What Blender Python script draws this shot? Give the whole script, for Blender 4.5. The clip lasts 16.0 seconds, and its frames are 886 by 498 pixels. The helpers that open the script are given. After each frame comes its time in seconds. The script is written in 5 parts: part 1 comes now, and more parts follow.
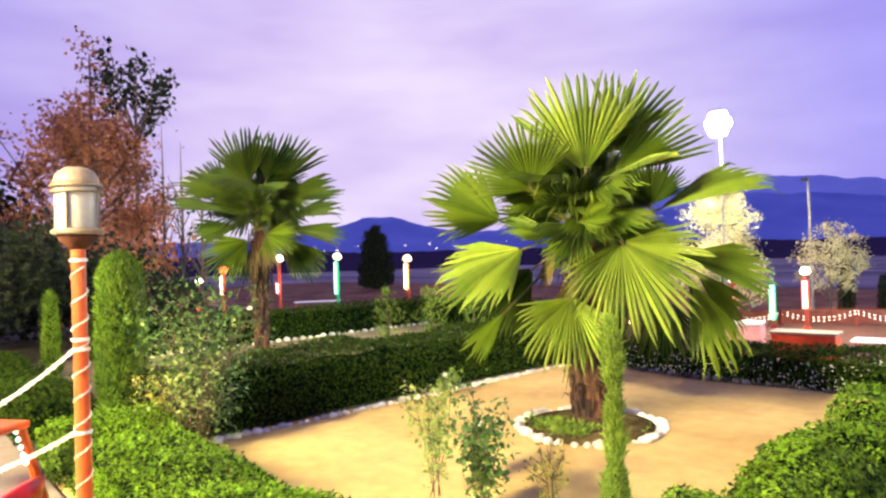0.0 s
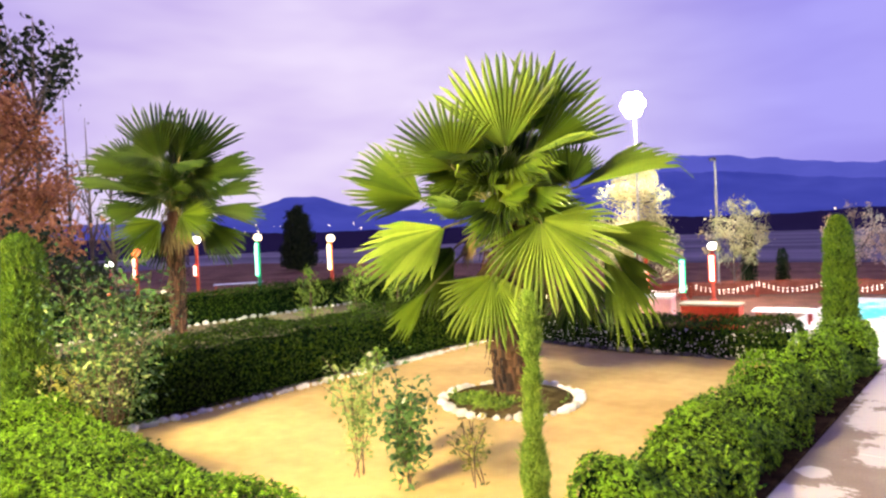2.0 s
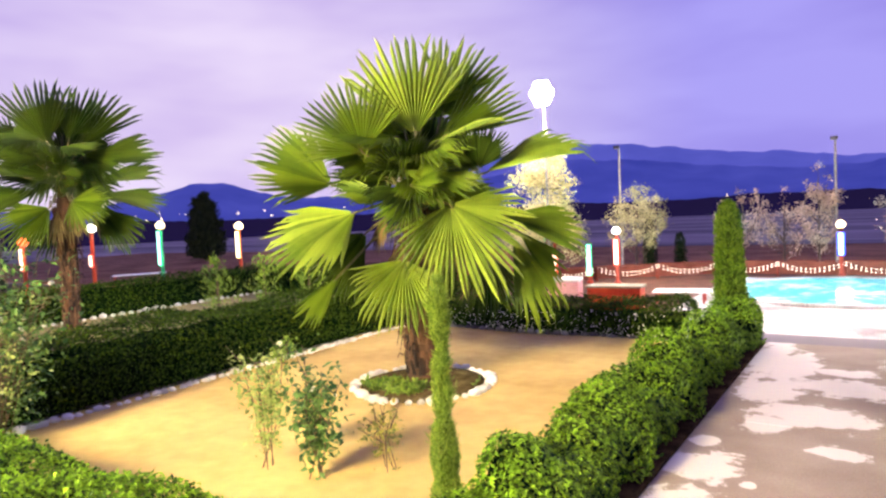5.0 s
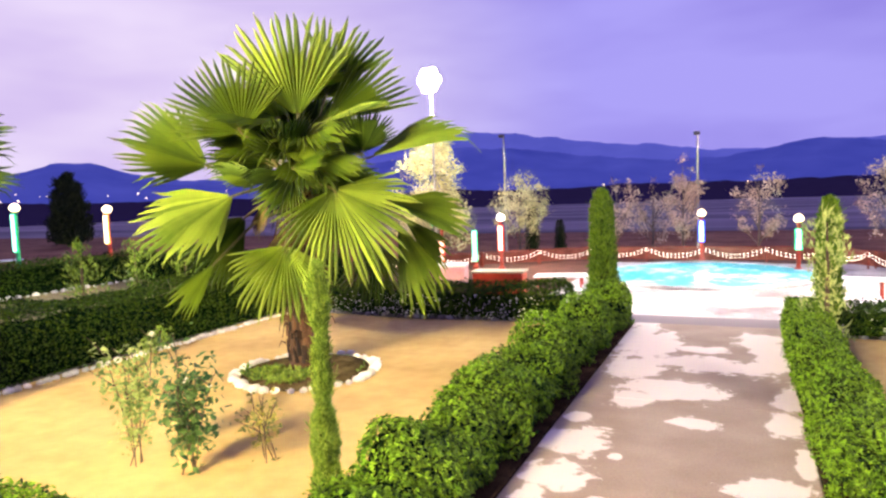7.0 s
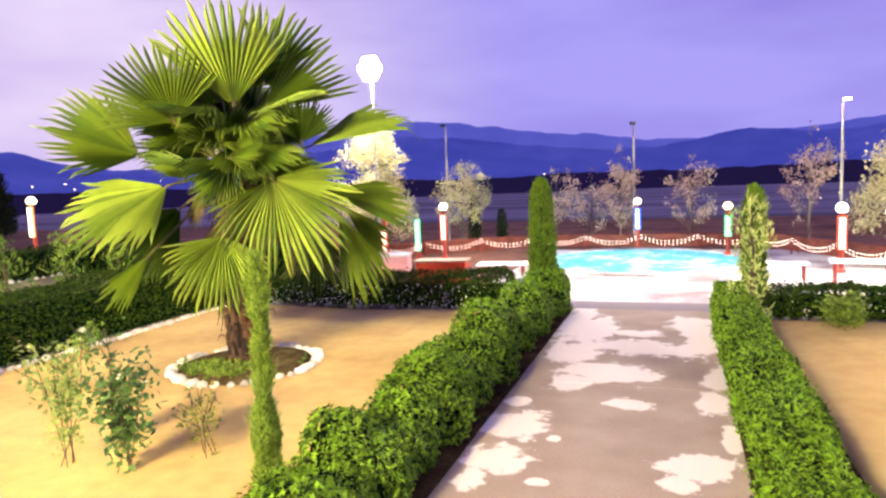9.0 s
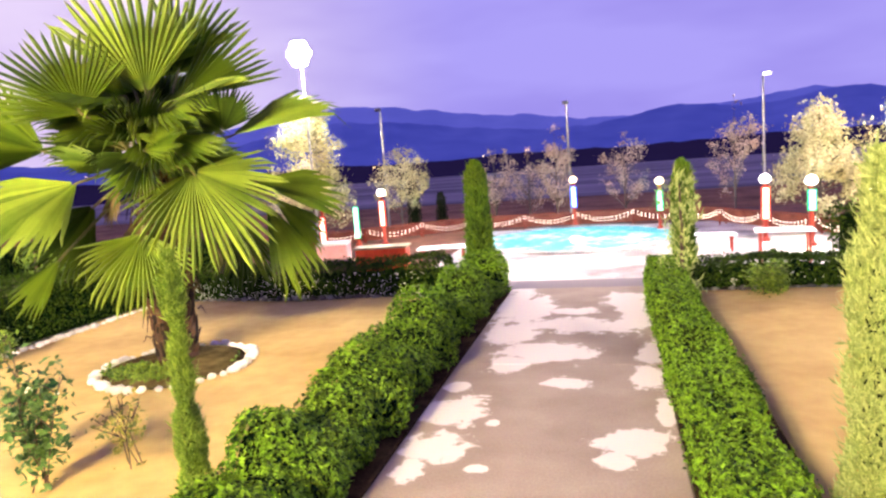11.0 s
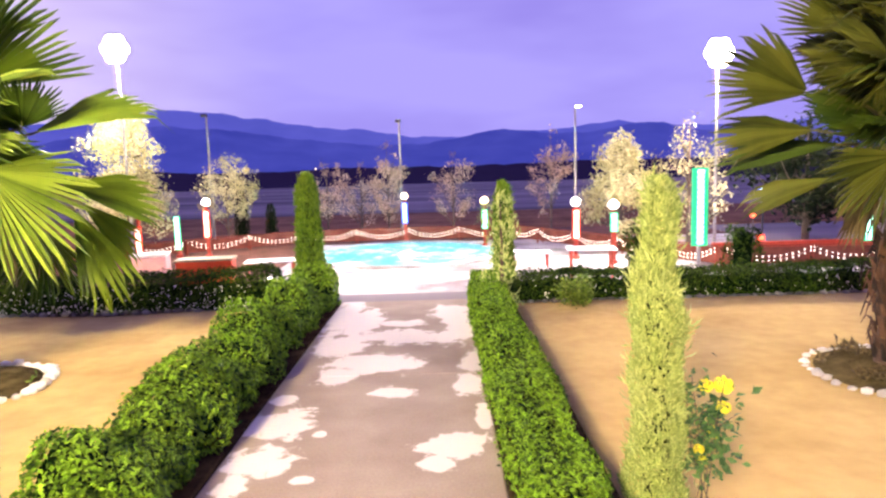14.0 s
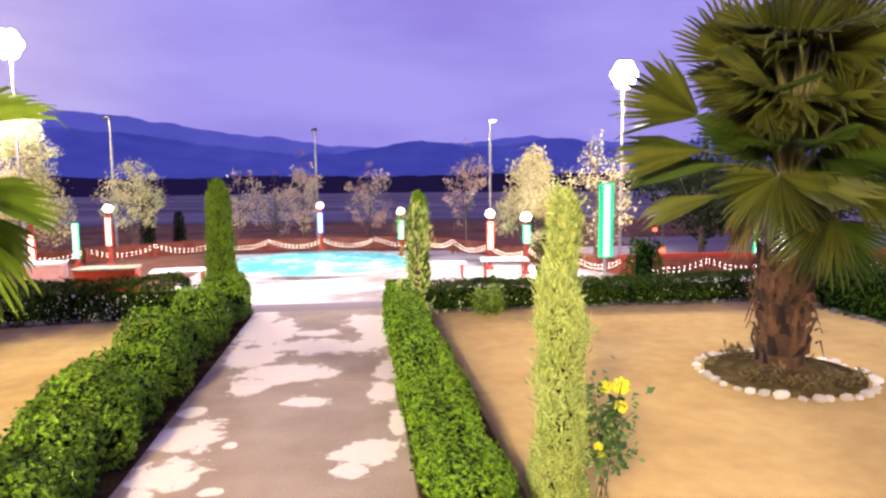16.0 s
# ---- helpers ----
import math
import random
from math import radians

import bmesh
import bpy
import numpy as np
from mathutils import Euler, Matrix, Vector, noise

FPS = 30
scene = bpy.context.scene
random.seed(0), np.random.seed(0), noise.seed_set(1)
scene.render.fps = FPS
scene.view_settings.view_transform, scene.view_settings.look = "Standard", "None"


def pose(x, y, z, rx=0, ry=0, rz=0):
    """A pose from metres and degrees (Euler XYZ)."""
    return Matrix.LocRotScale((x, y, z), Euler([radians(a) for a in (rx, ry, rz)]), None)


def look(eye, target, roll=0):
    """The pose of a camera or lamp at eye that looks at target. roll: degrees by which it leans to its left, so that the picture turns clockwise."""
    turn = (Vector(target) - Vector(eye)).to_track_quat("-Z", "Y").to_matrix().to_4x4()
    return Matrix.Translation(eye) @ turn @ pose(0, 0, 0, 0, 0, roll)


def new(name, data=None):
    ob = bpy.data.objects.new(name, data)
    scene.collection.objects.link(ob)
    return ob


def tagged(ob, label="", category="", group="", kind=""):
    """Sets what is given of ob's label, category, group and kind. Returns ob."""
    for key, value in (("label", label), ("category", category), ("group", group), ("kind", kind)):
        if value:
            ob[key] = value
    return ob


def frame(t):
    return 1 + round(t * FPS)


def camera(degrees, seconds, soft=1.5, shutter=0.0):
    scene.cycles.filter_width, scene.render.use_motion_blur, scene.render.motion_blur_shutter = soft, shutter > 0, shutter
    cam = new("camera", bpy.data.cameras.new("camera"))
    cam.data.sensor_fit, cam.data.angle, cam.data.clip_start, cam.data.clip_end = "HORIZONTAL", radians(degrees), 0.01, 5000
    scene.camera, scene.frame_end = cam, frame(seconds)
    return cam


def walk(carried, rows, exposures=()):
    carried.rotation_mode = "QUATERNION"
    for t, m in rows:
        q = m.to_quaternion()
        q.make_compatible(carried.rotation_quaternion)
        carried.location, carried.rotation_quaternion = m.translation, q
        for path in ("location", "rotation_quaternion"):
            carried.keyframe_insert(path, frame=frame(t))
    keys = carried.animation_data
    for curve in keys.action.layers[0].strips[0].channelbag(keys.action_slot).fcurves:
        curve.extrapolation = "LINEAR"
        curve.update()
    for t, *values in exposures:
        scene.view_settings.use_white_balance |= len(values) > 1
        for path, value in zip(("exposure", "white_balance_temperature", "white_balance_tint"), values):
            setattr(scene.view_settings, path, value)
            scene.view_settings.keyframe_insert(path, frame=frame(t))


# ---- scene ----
cam = camera(68.0, 16.0, soft=2.5)
PATH = [
    (0, (1.253, 1.766, 1.853), (-0.236, 3.101, 1.874), -1.9),
    (0.5, (1.268, 1.764, 1.852), (-0.189, 3.134, 1.856), -2.1),
    (1, (1.27, 1.77, 1.852), (-0.146, 3.182, 1.837), -2.2),
    (1.5, (1.268, 1.782, 1.845), (-0.105, 3.236, 1.811), -2.4),
    (2, (1.275, 1.78, 1.849), (-0.054, 3.274, 1.798), -2.5),
    (2.5, (1.279, 1.786, 1.845), (-0.009, 3.315, 1.782), -2.5),
    (3, (1.288, 1.773, 1.844), (0.027, 3.323, 1.773), -2.5),
    (5.5, (1.287, 1.829, 1.827), (0.236, 3.526, 1.711), -2.6),
    (6, (1.326, 1.787, 1.829), (0.36, 3.534, 1.698), -2.3),
    (6.5, (1.312, 1.836, 1.826), (0.402, 3.611, 1.683), -2.3),
    (7, (1.315, 1.863, 1.817), (0.484, 3.675, 1.658), -2.1),
    (7.5, (1.313, 1.846, 1.82), (0.525, 3.676, 1.646), -2.1),
    (8, (1.312, 1.856, 1.818), (0.56, 3.701, 1.636), -2.1),
    (8.5, (1.321, 1.855, 1.817), (0.597, 3.71, 1.628), -2.2),
    (9, (1.343, 1.848, 1.816), (0.671, 3.721, 1.619), -2.3),
    (11.3, (1.398, 1.985, 1.816), (0.932, 3.913, 1.558), -4.4),
    (11.5, (1.384, 1.963, 1.801), (0.951, 3.899, 1.546), -4.3),
    (12, (1.407, 1.969, 1.805), (1.054, 3.921, 1.553), -3.9),
    (12.5, (1.421, 1.959, 1.8), (1.175, 3.926, 1.539), -3.5),
    (13, (1.427, 1.87, 1.803), (1.255, 3.845, 1.533), -2.9),
    (13.5, (1.422, 1.933, 1.809), (1.332, 3.915, 1.555), -2.2),
    (14, (1.428, 1.87, 1.813), (1.425, 3.856, 1.577), -1.7),
    (14.5, (1.431, 1.857, 1.813), (1.484, 3.846, 1.608), -1.4),
    (15, (1.424, 1.788, 1.825), (1.547, 3.775, 1.624), -1.0),
    (15.5, (1.438, 1.852, 1.81), (1.625, 3.833, 1.605), -0.7),
    (16, (1.437, 1.778, 1.81), (1.688, 3.751, 1.602), -0.5),
]
EXPOSURES = [(0.0, 0.25, 6500, 11), (3.0, 0.18, 6500, 12), (7.0, 0.16, 6500, 14), (9.0, 0.16, 6500, 15), (12.5, 0.18, 6500, 19), (13.9, 0.28, 6500, 19), (14.6, 0.12, 6500, 19), (16.0, 0.06, 6500, 19)]
walk(cam, [(t, look(eye, target, roll)) for t, eye, target, roll in PATH], EXPOSURES)

# ---- world and lights ----
world = bpy.data.worlds.new("dusk_sky")
scene.world = world
world.use_nodes = True
wn, wl = world.node_tree.nodes, world.node_tree.links
wn.clear()


def wnode(kind, **values):
    n = wn.new(kind)
    for k, v in values.items():
        n.inputs[k].default_value = v
    return n


w_tc = wn.new("ShaderNodeTexCoord")
w_sep = wn.new("ShaderNodeSeparateXYZ")
wl.new(w_tc.outputs["Generated"], w_sep.inputs[0])
# afterglow towards the north-west: dot product with a horizontal direction
w_dot = wn.new("ShaderNodeVectorMath")
w_dot.operation = "DOT_PRODUCT"
w_dot.inputs[1].default_value = (-0.80, 0.60, 0.08)
wl.new(w_tc.outputs["Generated"], w_dot.inputs[0])
w_glow = wn.new("ShaderNodeMapRange")
w_glow.interpolation_type = "SMOOTHSTEP"
w_glow.inputs[1].default_value, w_glow.inputs[2].default_value = 0.74, 1.03
wl.new(w_dot.outputs["Value"], w_glow.inputs[0])
w_map = wn.new("ShaderNodeMapping")
w_map.inputs["Scale"].default_value = (1.0, 1.0, 3.6)
wl.new(w_tc.outputs["Generated"], w_map.inputs[0])
w_noise = wnode("ShaderNodeTexNoise", Scale=1.5, Detail=4.0, Roughness=0.52)
wl.new(w_map.outputs[0], w_noise.inputs["Vector"])
w_cl = wn.new("ShaderNodeValToRGB")
w_cl.color_ramp.elements[0].position, w_cl.color_ramp.elements[1].position = 0.36, 0.66
wl.new(w_noise.outputs["Fac"], w_cl.inputs[0])
w_low = wn.new("ShaderNodeMix")
w_low.data_type = "RGBA"
w_low.inputs[6].default_value, w_low.inputs[7].default_value = (0.265, 0.215, 0.75, 1), (0.62, 0.49, 0.88, 1)
wl.new(w_glow.outputs[0], w_low.inputs[0])
w_high = wn.new("ShaderNodeMix")
w_high.data_type = "RGBA"
w_high.inputs[6].default_value, w_high.inputs[7].default_value = (0.43, 0.385, 0.97, 1), (0.99, 0.89, 1.06, 1)
wl.new(w_glow.outputs[0], w_high.inputs[0])
w_mix = wn.new("ShaderNodeMix")
w_mix.data_type = "RGBA"
wl.new(w_cl.outputs["Color"], w_mix.inputs[0])
wl.new(w_low.outputs[2], w_mix.inputs[6])
wl.new(w_high.outputs[2], w_mix.inputs[7])
w_bg = wn.new("ShaderNodeBackground")
w_bg.inputs["Strength"].default_value = 0.86
w_out = wn.new("ShaderNodeOutputWorld")
wl.new(w_mix.outputs[2], w_bg.inputs["Color"])
wl.new(w_bg.outputs[0], w_out.inputs[0])


def lamp(name, kind, place, watts, colour, size=0.2, target=None, angle=120, blend=0.6):
    d = bpy.data.lights.new(name, kind)
    d.energy, d.color = watts, colour
    if kind == "AREA":
        d.size = size
    else:
        d.shadow_soft_size = size
    if kind == "SPOT":
        d.spot_size, d.spot_blend = radians(angle), blend
    ob = new(name, d)
    ob.matrix_world = look(place, target) if target else pose(*place)
    return ob


lamp("flood_light_west", "POINT", (-8.9, 23.3, 5.75), 10000, (1.0, 0.93, 0.80), 0.3)
lamp("flood_beam_west", "SPOT", (-8.8, 23.2, 5.6), 11000, (1.0, 0.93, 0.80), 0.3, (1.2, 17.0, -1.0), 72, 0.8)
lamp("flood_light_east", "POINT", (9.6, 21.3, 4.7), 5500, (1.0, 0.88, 0.78), 0.3)
lamp("flood_beam_east", "SPOT", (9.5, 21.2, 4.6), 5500, (1.0, 0.88, 0.78), 0.3, (2.0, 16.5, -1.0), 115, 0.6)
# assumed source for the warm light from behind the standpoint; its lamp is unseen
lamp("assumed_front_light", "AREA", (-2.3, -4.4, 5.4), 6100, (1.0, 0.82, 0.46), 2.0, (-7.8, 6.5, 0.2))

# ---- materials ----


def material(name, dark, light, scale=6.0, rough=0.8, bump=0.3, fine=60.0, metal=0.0, island=0.0, objrand=0.0, glow=None, strength=0.0,
             translucent=0.0, stretch=(1, 1, 1), distance=0.01, contrast=(0.35, 0.68), spec=0.5, glow2=None):
    """Two scales of noise between two colours, bump, and variation from leaf to leaf or piece to piece."""
    m = bpy.data.materials.new(name)
    m.use_nodes = True
    ns, ls = m.node_tree.nodes, m.node_tree.links
    b = ns["Principled BSDF"]
    tc = ns.new("ShaderNodeTexCoord")
    mp = ns.new("ShaderNodeMapping")
    mp.inputs["Scale"].default_value = stretch
    ls.new(tc.outputs["Object"], mp.inputs[0])
    n1 = ns.new("ShaderNodeTexNoise")
    n1.inputs["Scale"].default_value, n1.inputs["Detail"].default_value = scale, 4
    n2 = ns.new("ShaderNodeTexNoise")
    n2.inputs["Scale"].default_value, n2.inputs["Detail"].default_value = fine, 3
    for n in (n1, n2):
        ls.new(mp.outputs[0], n.inputs["Vector"])
    ad = ns.new("ShaderNodeMix")
    ad.inputs[0].default_value = 0.35
    ls.new(n1.outputs["Fac"], ad.inputs[2])
    ls.new(n2.outputs["Fac"], ad.inputs[3])
    fac = ad.outputs[0]
    if island or objrand:
        src = ns.new("ShaderNodeNewGeometry").outputs["Random Per Island"] if island else ns.new("ShaderNodeObjectInfo").outputs["Random"]
        mx = ns.new("ShaderNodeMix")
        mx.inputs[0].default_value = island or objrand
        ls.new(fac, mx.inputs[2])
        ls.new(src, mx.inputs[3])
        fac = mx.outputs[0]
    ra = ns.new("ShaderNodeValToRGB")
    e = ra.color_ramp.elements
    e[0].position, e[1].position = contrast
    e[0].color, e[1].color = (*dark, 1), (*light, 1)
    ls.new(fac, ra.inputs[0])
    ls.new(ra.outputs[0], b.inputs["Base Color"])
    b.inputs["Roughness"].default_value, b.inputs["Metallic"].default_value = rough, metal
    b.inputs["Specular IOR Level"].default_value = spec
    if bump:
        bp = ns.new("ShaderNodeBump")
        bp.inputs["Strength"].default_value, bp.inputs["Distance"].default_value = bump, distance
        ls.new(n2.outputs["Fac"], bp.inputs["Height"])
        ls.new(bp.outputs[0], b.inputs["Normal"])
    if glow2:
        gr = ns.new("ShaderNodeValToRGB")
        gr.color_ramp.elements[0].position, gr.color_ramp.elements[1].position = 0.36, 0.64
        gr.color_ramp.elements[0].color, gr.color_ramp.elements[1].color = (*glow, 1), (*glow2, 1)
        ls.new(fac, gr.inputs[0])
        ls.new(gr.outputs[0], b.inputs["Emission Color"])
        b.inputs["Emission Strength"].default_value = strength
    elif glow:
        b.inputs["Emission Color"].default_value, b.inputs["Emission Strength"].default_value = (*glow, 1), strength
    if translucent:
        tr = ns.new("ShaderNodeBsdfTranslucent")
        ls.new(ra.outputs[0], tr.inputs[0])
        sh = ns.new("ShaderNodeMixShader")
        sh.inputs[0].default_value = translucent
        ls.new(b.outputs[0], sh.inputs[1])
        ls.new(tr.outputs[0], sh.inputs[2])
        ls.new(sh.outputs[0], ns["Material Output"].inputs["Surface"])
    return m


SAND = material("packed_sand", (0.38, 0.255, 0.090), (0.60, 0.445, 0.175), 0.9, 0.95, 0.14, 6, contrast=(0.26, 0.72), distance=0.03, spec=0.0)
RING_SOIL = material("weedy_soil", (0.035, 0.026, 0.010), (0.13, 0.10, 0.042), 7, 1.0, 0.8, 50, spec=0.0)
# soil painted near black for the shadow under the path hedges
SOIL = material("shadow_black_soil", (0.012, 0.008, 0.005), (0.050, 0.034, 0.018), 5, 1.0, 0.8, 50, spec=0.0)
LAWN = material("dry_lawn", (0.10, 0.085, 0.03), (0.30, 0.24, 0.09), 2.0, 0.95, 0.8, 80)
# brighter copy of the red paint; light on the counter's front is painted in
COUNTER_RED = material("lit_red_paint", (0.42, 0.035, 0.008), (0.66, 0.075, 0.018), 3, 0.5, 0.2, 30, spec=0.3)
EARTH = material("red_brown_earth", (0.11, 0.052, 0.030), (0.30, 0.155, 0.085), 0.5, 0.95, 0.6, 8, spec=0.05)
# brown floor; the dim red lamp light on it is put into the colour
PAVING = material("dim_red_lit_paving", (0.065, 0.026, 0.016), (0.18, 0.074, 0.042), 1.4, 0.8, 0.4, 30, spec=0.2)
TERRACE = material("pale_terrace_concrete", (0.20, 0.17, 0.16), (0.56, 0.52, 0.49), 0.7, 0.75, 0.2, 30, contrast=(0.38, 0.55), spec=0.15)
DARK_GRASS = material("dark_rough_grass", (0.020, 0.018, 0.008), (0.075, 0.062, 0.030), 1.5, 0.95, 0.8, 30, spec=0.1)
PLAIN = material("river_plain", (0.085, 0.075, 0.085), (0.36, 0.31, 0.31), 0.035, 0.95, 0.0, 0.16, stretch=(0.22, 1.8, 1), spec=0.1)
STONE = material("whitewashed_stone", (0.50, 0.47, 0.42), (0.86, 0.84, 0.78), 12, 0.8, 0.5, 60, objrand=0.45)
# dark copy of the white stone; dim light on the far rows is painted in
STONE_DIM = material("dim_lit_stone", (0.07, 0.06, 0.055), (0.26, 0.24, 0.22), 12, 0.9, 0.5, 60, objrand=0.45)
DRY_FROND = material("dry_palm_frond", (0.06, 0.043, 0.014), (0.20, 0.15, 0.055), 4, 0.8, 0.1, 20, island=0.4, translucent=0.15)
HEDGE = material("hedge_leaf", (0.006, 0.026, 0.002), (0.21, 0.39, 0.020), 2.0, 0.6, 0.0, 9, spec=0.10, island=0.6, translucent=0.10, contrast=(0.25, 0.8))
# darker copy of the hedge leaf; weak light on these hedges is in the colour
HEDGE_SHADED = material("shaded_hedge_leaf", (0.004, 0.012, 0.002), (0.054, 0.105, 0.008), 2.0, 0.7, 0.0, 9, spec=0.06, island=0.6, translucent=0.15, contrast=(0.25, 0.8))
# near-black core colour: the shade deep between the leaves, painted on a sheet
CORE = material("hedge_inside_shade", (0.003, 0.008, 0.002), (0.010, 0.022, 0.004), 20, 1.0, 0.8, 60, spec=0.0)
# one fan leaf in lit, half-shaded, dim-lit and shaded colours; the light is painted in
FROND = material("lit_palm_frond", (0.070, 0.132, 0.011), (0.38, 0.50, 0.060), 2.0, 0.38, 0.0, 10, spec=0.22, island=0.45, translucent=0.22, contrast=(0.2, 0.8))
FROND_MID = material("half_shaded_palm_frond", (0.030, 0.072, 0.006), (0.19, 0.28, 0.02), 2.0, 0.40, 0.0, 10, spec=0.18, island=0.45, translucent=0.18, contrast=(0.2, 0.8))
FROND_OLIVE = material("dim_warm_lit_palm_frond", (0.016, 0.026, 0.004), (0.130, 0.145, 0.021), 2.0, 0.42, 0.0, 10, spec=0.16, island=0.45, translucent=0.15, contrast=(0.2, 0.8))
FROND_DARK = material("shaded_palm_frond", (0.010, 0.030, 0.004), (0.070, 0.115, 0.011), 2.0, 0.42, 0.0, 10, spec=0.14, island=0.45, translucent=0.15, contrast=(0.2, 0.8))
PETIOLE = material("palm_stalk", (0.07, 0.075, 0.018), (0.20, 0.17, 0.05), 8, 0.5, 0.1, 40)
BOOTS = material("palm_trunk_fibre", (0.012, 0.006, 0.004), (0.115, 0.056, 0.027), 9, 0.95, 1.0, 60, island=0.5, stretch=(1, 1, 0.4))
CYPRESS = material("cypress_foliage", (0.030, 0.075, 0.008), (0.16, 0.27, 0.02), 3, 0.6, 0.0, 12, spec=0.15, island=0.55, translucent=0.15, contrast=(0.25, 0.8))
CYPRESS_MID = material("fresh_cypress_foliage", (0.08, 0.15, 0.016), (0.30, 0.42, 0.055), 3, 0.6, 0.0, 12, spec=0.15, island=0.55, translucent=0.2, contrast=(0.25, 0.8))
CYPRESS_PALE = material("pale_cypress_foliage", (0.17, 0.23, 0.042), (0.52, 0.59, 0.19), 3, 0.6, 0.0, 12, island=0.55, translucent=0.2, contrast=(0.25, 0.8))
ROSE_GREEN = material("rose_leaf_deep", (0.016, 0.060, 0.012), (0.13, 0.24, 0.055), 3, 0.5, 0.0, 12, spec=0.25, island=0.7, translucent=0.2, contrast=(0.2, 0.85))
ROSE_LEAF = material("rose_leaf", (0.04, 0.10, 0.010), (0.25, 0.36, 0.045), 3, 0.5, 0.0, 12, spec=0.25, island=0.7, translucent=0.2, contrast=(0.2, 0.85))
ROSE_PALE = material("yellowing_rose_leaf", (0.10, 0.13, 0.02), (0.38, 0.33, 0.05), 3, 0.5, 0.0, 12, island=0.7, translucent=0.2, contrast=(0.2, 0.85))
ROSE_PALE_GREEN = material("pale_rose_leaf", (0.10, 0.17, 0.03), (0.42, 0.50, 0.15), 3, 0.5, 0.0, 12, spec=0.25, island=0.7, translucent=0.2, contrast=(0.2, 0.85))
YELLOW = material("yellow_petals", (0.80, 0.66, 0.02), (0.90, 0.80, 0.04), 20, 0.6, 0.0, 60, translucent=0.2)
WHITE_PETAL_AND_GLINT = material("white_petals_and_glints", (0.75, 0.70, 0.60), (0.85, 0.82, 0.76), 20, 0.6, 0.0, 60)
TWIG = material("twig_bark", (0.05, 0.035, 0.02), (0.15, 0.10, 0.06), 20, 0.9, 0.5, 80)
BARK = material("tree_bark", (0.06, 0.045, 0.035), (0.20, 0.15, 0.12), 6, 0.95, 0.8, 40, stretch=(1, 1, 0.3))
AUTUMN = material("autumn_leaf", (0.19, 0.062, 0.028), (0.52, 0.22, 0.095), 0.6, 0.7, 0.0, 4, island=0.6, translucent=0.2, contrast=(0.2, 0.85))
DARKLEAF = material("dark_tree_leaf", (0.008, 0.014, 0.007), (0.030, 0.042, 0.016), 0.6, 0.7, 0.0, 4, spec=0.1, island=0.6, contrast=(0.2, 0.85))
# bleached leaf colour that carries the glare of the flood lamps
FLOODLIT_LEAF = material("floodlit_tree_leaf", (0.38, 0.33, 0.15), (0.76, 0.70, 0.40), 1.5, 0.6, 0.0, 8, island=0.6, translucent=0.3, contrast=(0.2, 0.85))
# brown leaf colour raised to take in the lamps' pinkish glow
LAMPLIT_LEAF = material("lamplit_tree_leaf", (0.38, 0.255, 0.19), (0.76, 0.56, 0.44), 1.5, 0.7, 0.0, 8, island=0.6, translucent=0.2, contrast=(0.2, 0.85))
ORANGE = material("orange_paint", (0.38, 0.055, 0.008), (0.54, 0.095, 0.014), 5, 0.35, 0.15, 40)
RED = material("red_paint", (0.34, 0.035, 0.015), (0.52, 0.06, 0.022), 5, 0.4, 0.15, 40)
# darker copy of the red paint; the railing's weak light is in the colour
FENCE_RED = material("dim_lit_red_railing_paint", (0.17, 0.028, 0.016), (0.32, 0.060, 0.030), 5, 0.6, 0.15, 40, spec=0.2)
PANEL_RED = material("brown_red_panel", (0.13, 0.035, 0.024), (0.26, 0.080, 0.052), 3, 0.7, 0.2, 30, spec=0.1)
RED_PLASTIC = material("red_plastic", (0.55, 0.012, 0.012), (0.68, 0.02, 0.018), 4, 0.3, 0.05, 60)
CREAM = material("cream_lantern_metal", (0.17, 0.13, 0.075), (0.28, 0.23, 0.14), 9, 0.45, 0.2, 50)
FROSTED = material("frosted_lantern_glass", (0.26, 0.26, 0.22), (0.34, 0.34, 0.29), 4, 0.35, 0.02, 40)
RUST_BROWN = material("rust_brown_paint", (0.035, 0.012, 0.006), (0.10, 0.028, 0.010), 8, 0.7, 0.3, 40, spec=0.2)
ROPE = material("white_rope", (0.52, 0.50, 0.46), (0.80, 0.78, 0.74), 60, 0.9, 0.8, 220)
POLE = material("galvanised_pole", (0.26, 0.24, 0.24), (0.42, 0.40, 0.40), 8, 0.5, 0.1, 60, metal=0.5)
DARKMETAL = material("dark_metal", (0.03, 0.03, 0.035), (0.07, 0.07, 0.08), 8, 0.5, 0.1, 60, metal=0.4)
# chest colour with the pink light that falls on it painted in
PINK_LIT = material("pink_lit_chest_colour", (0.62, 0.30, 0.30), (0.76, 0.42, 0.42), 3, 0.5, 0.1, 40)
WHITE = material("white_paint", (0.70, 0.69, 0.66), (0.82, 0.81, 0.78), 3, 0.5, 0.1, 40)
# turquoise basin; its white patches are the water's reflections painted into the colour
POOL = material("turquoise_pool_with_white_glare", (0.010, 0.50, 0.54), (0.68, 0.92, 0.94), 0.75, 0.4, 0.1, 3.0, contrast=(0.49, 0.57))
CONCRETE = material("grey_concrete", (0.22, 0.20, 0.19), (0.36, 0.34, 0.32), 2.5, 0.85, 0.4, 60)
# distance haze is painted as a blue-violet glow of the shore and ranges
RANGE_NEAR = material("hazed_far_shore_trees", (0.002, 0.002, 0.006), (0.006, 0.005, 0.014), 0.05, 1.0, 0.0, 0.3, spec=0.0, glow=(0.22, 0.14, 0.70), strength=0.05)
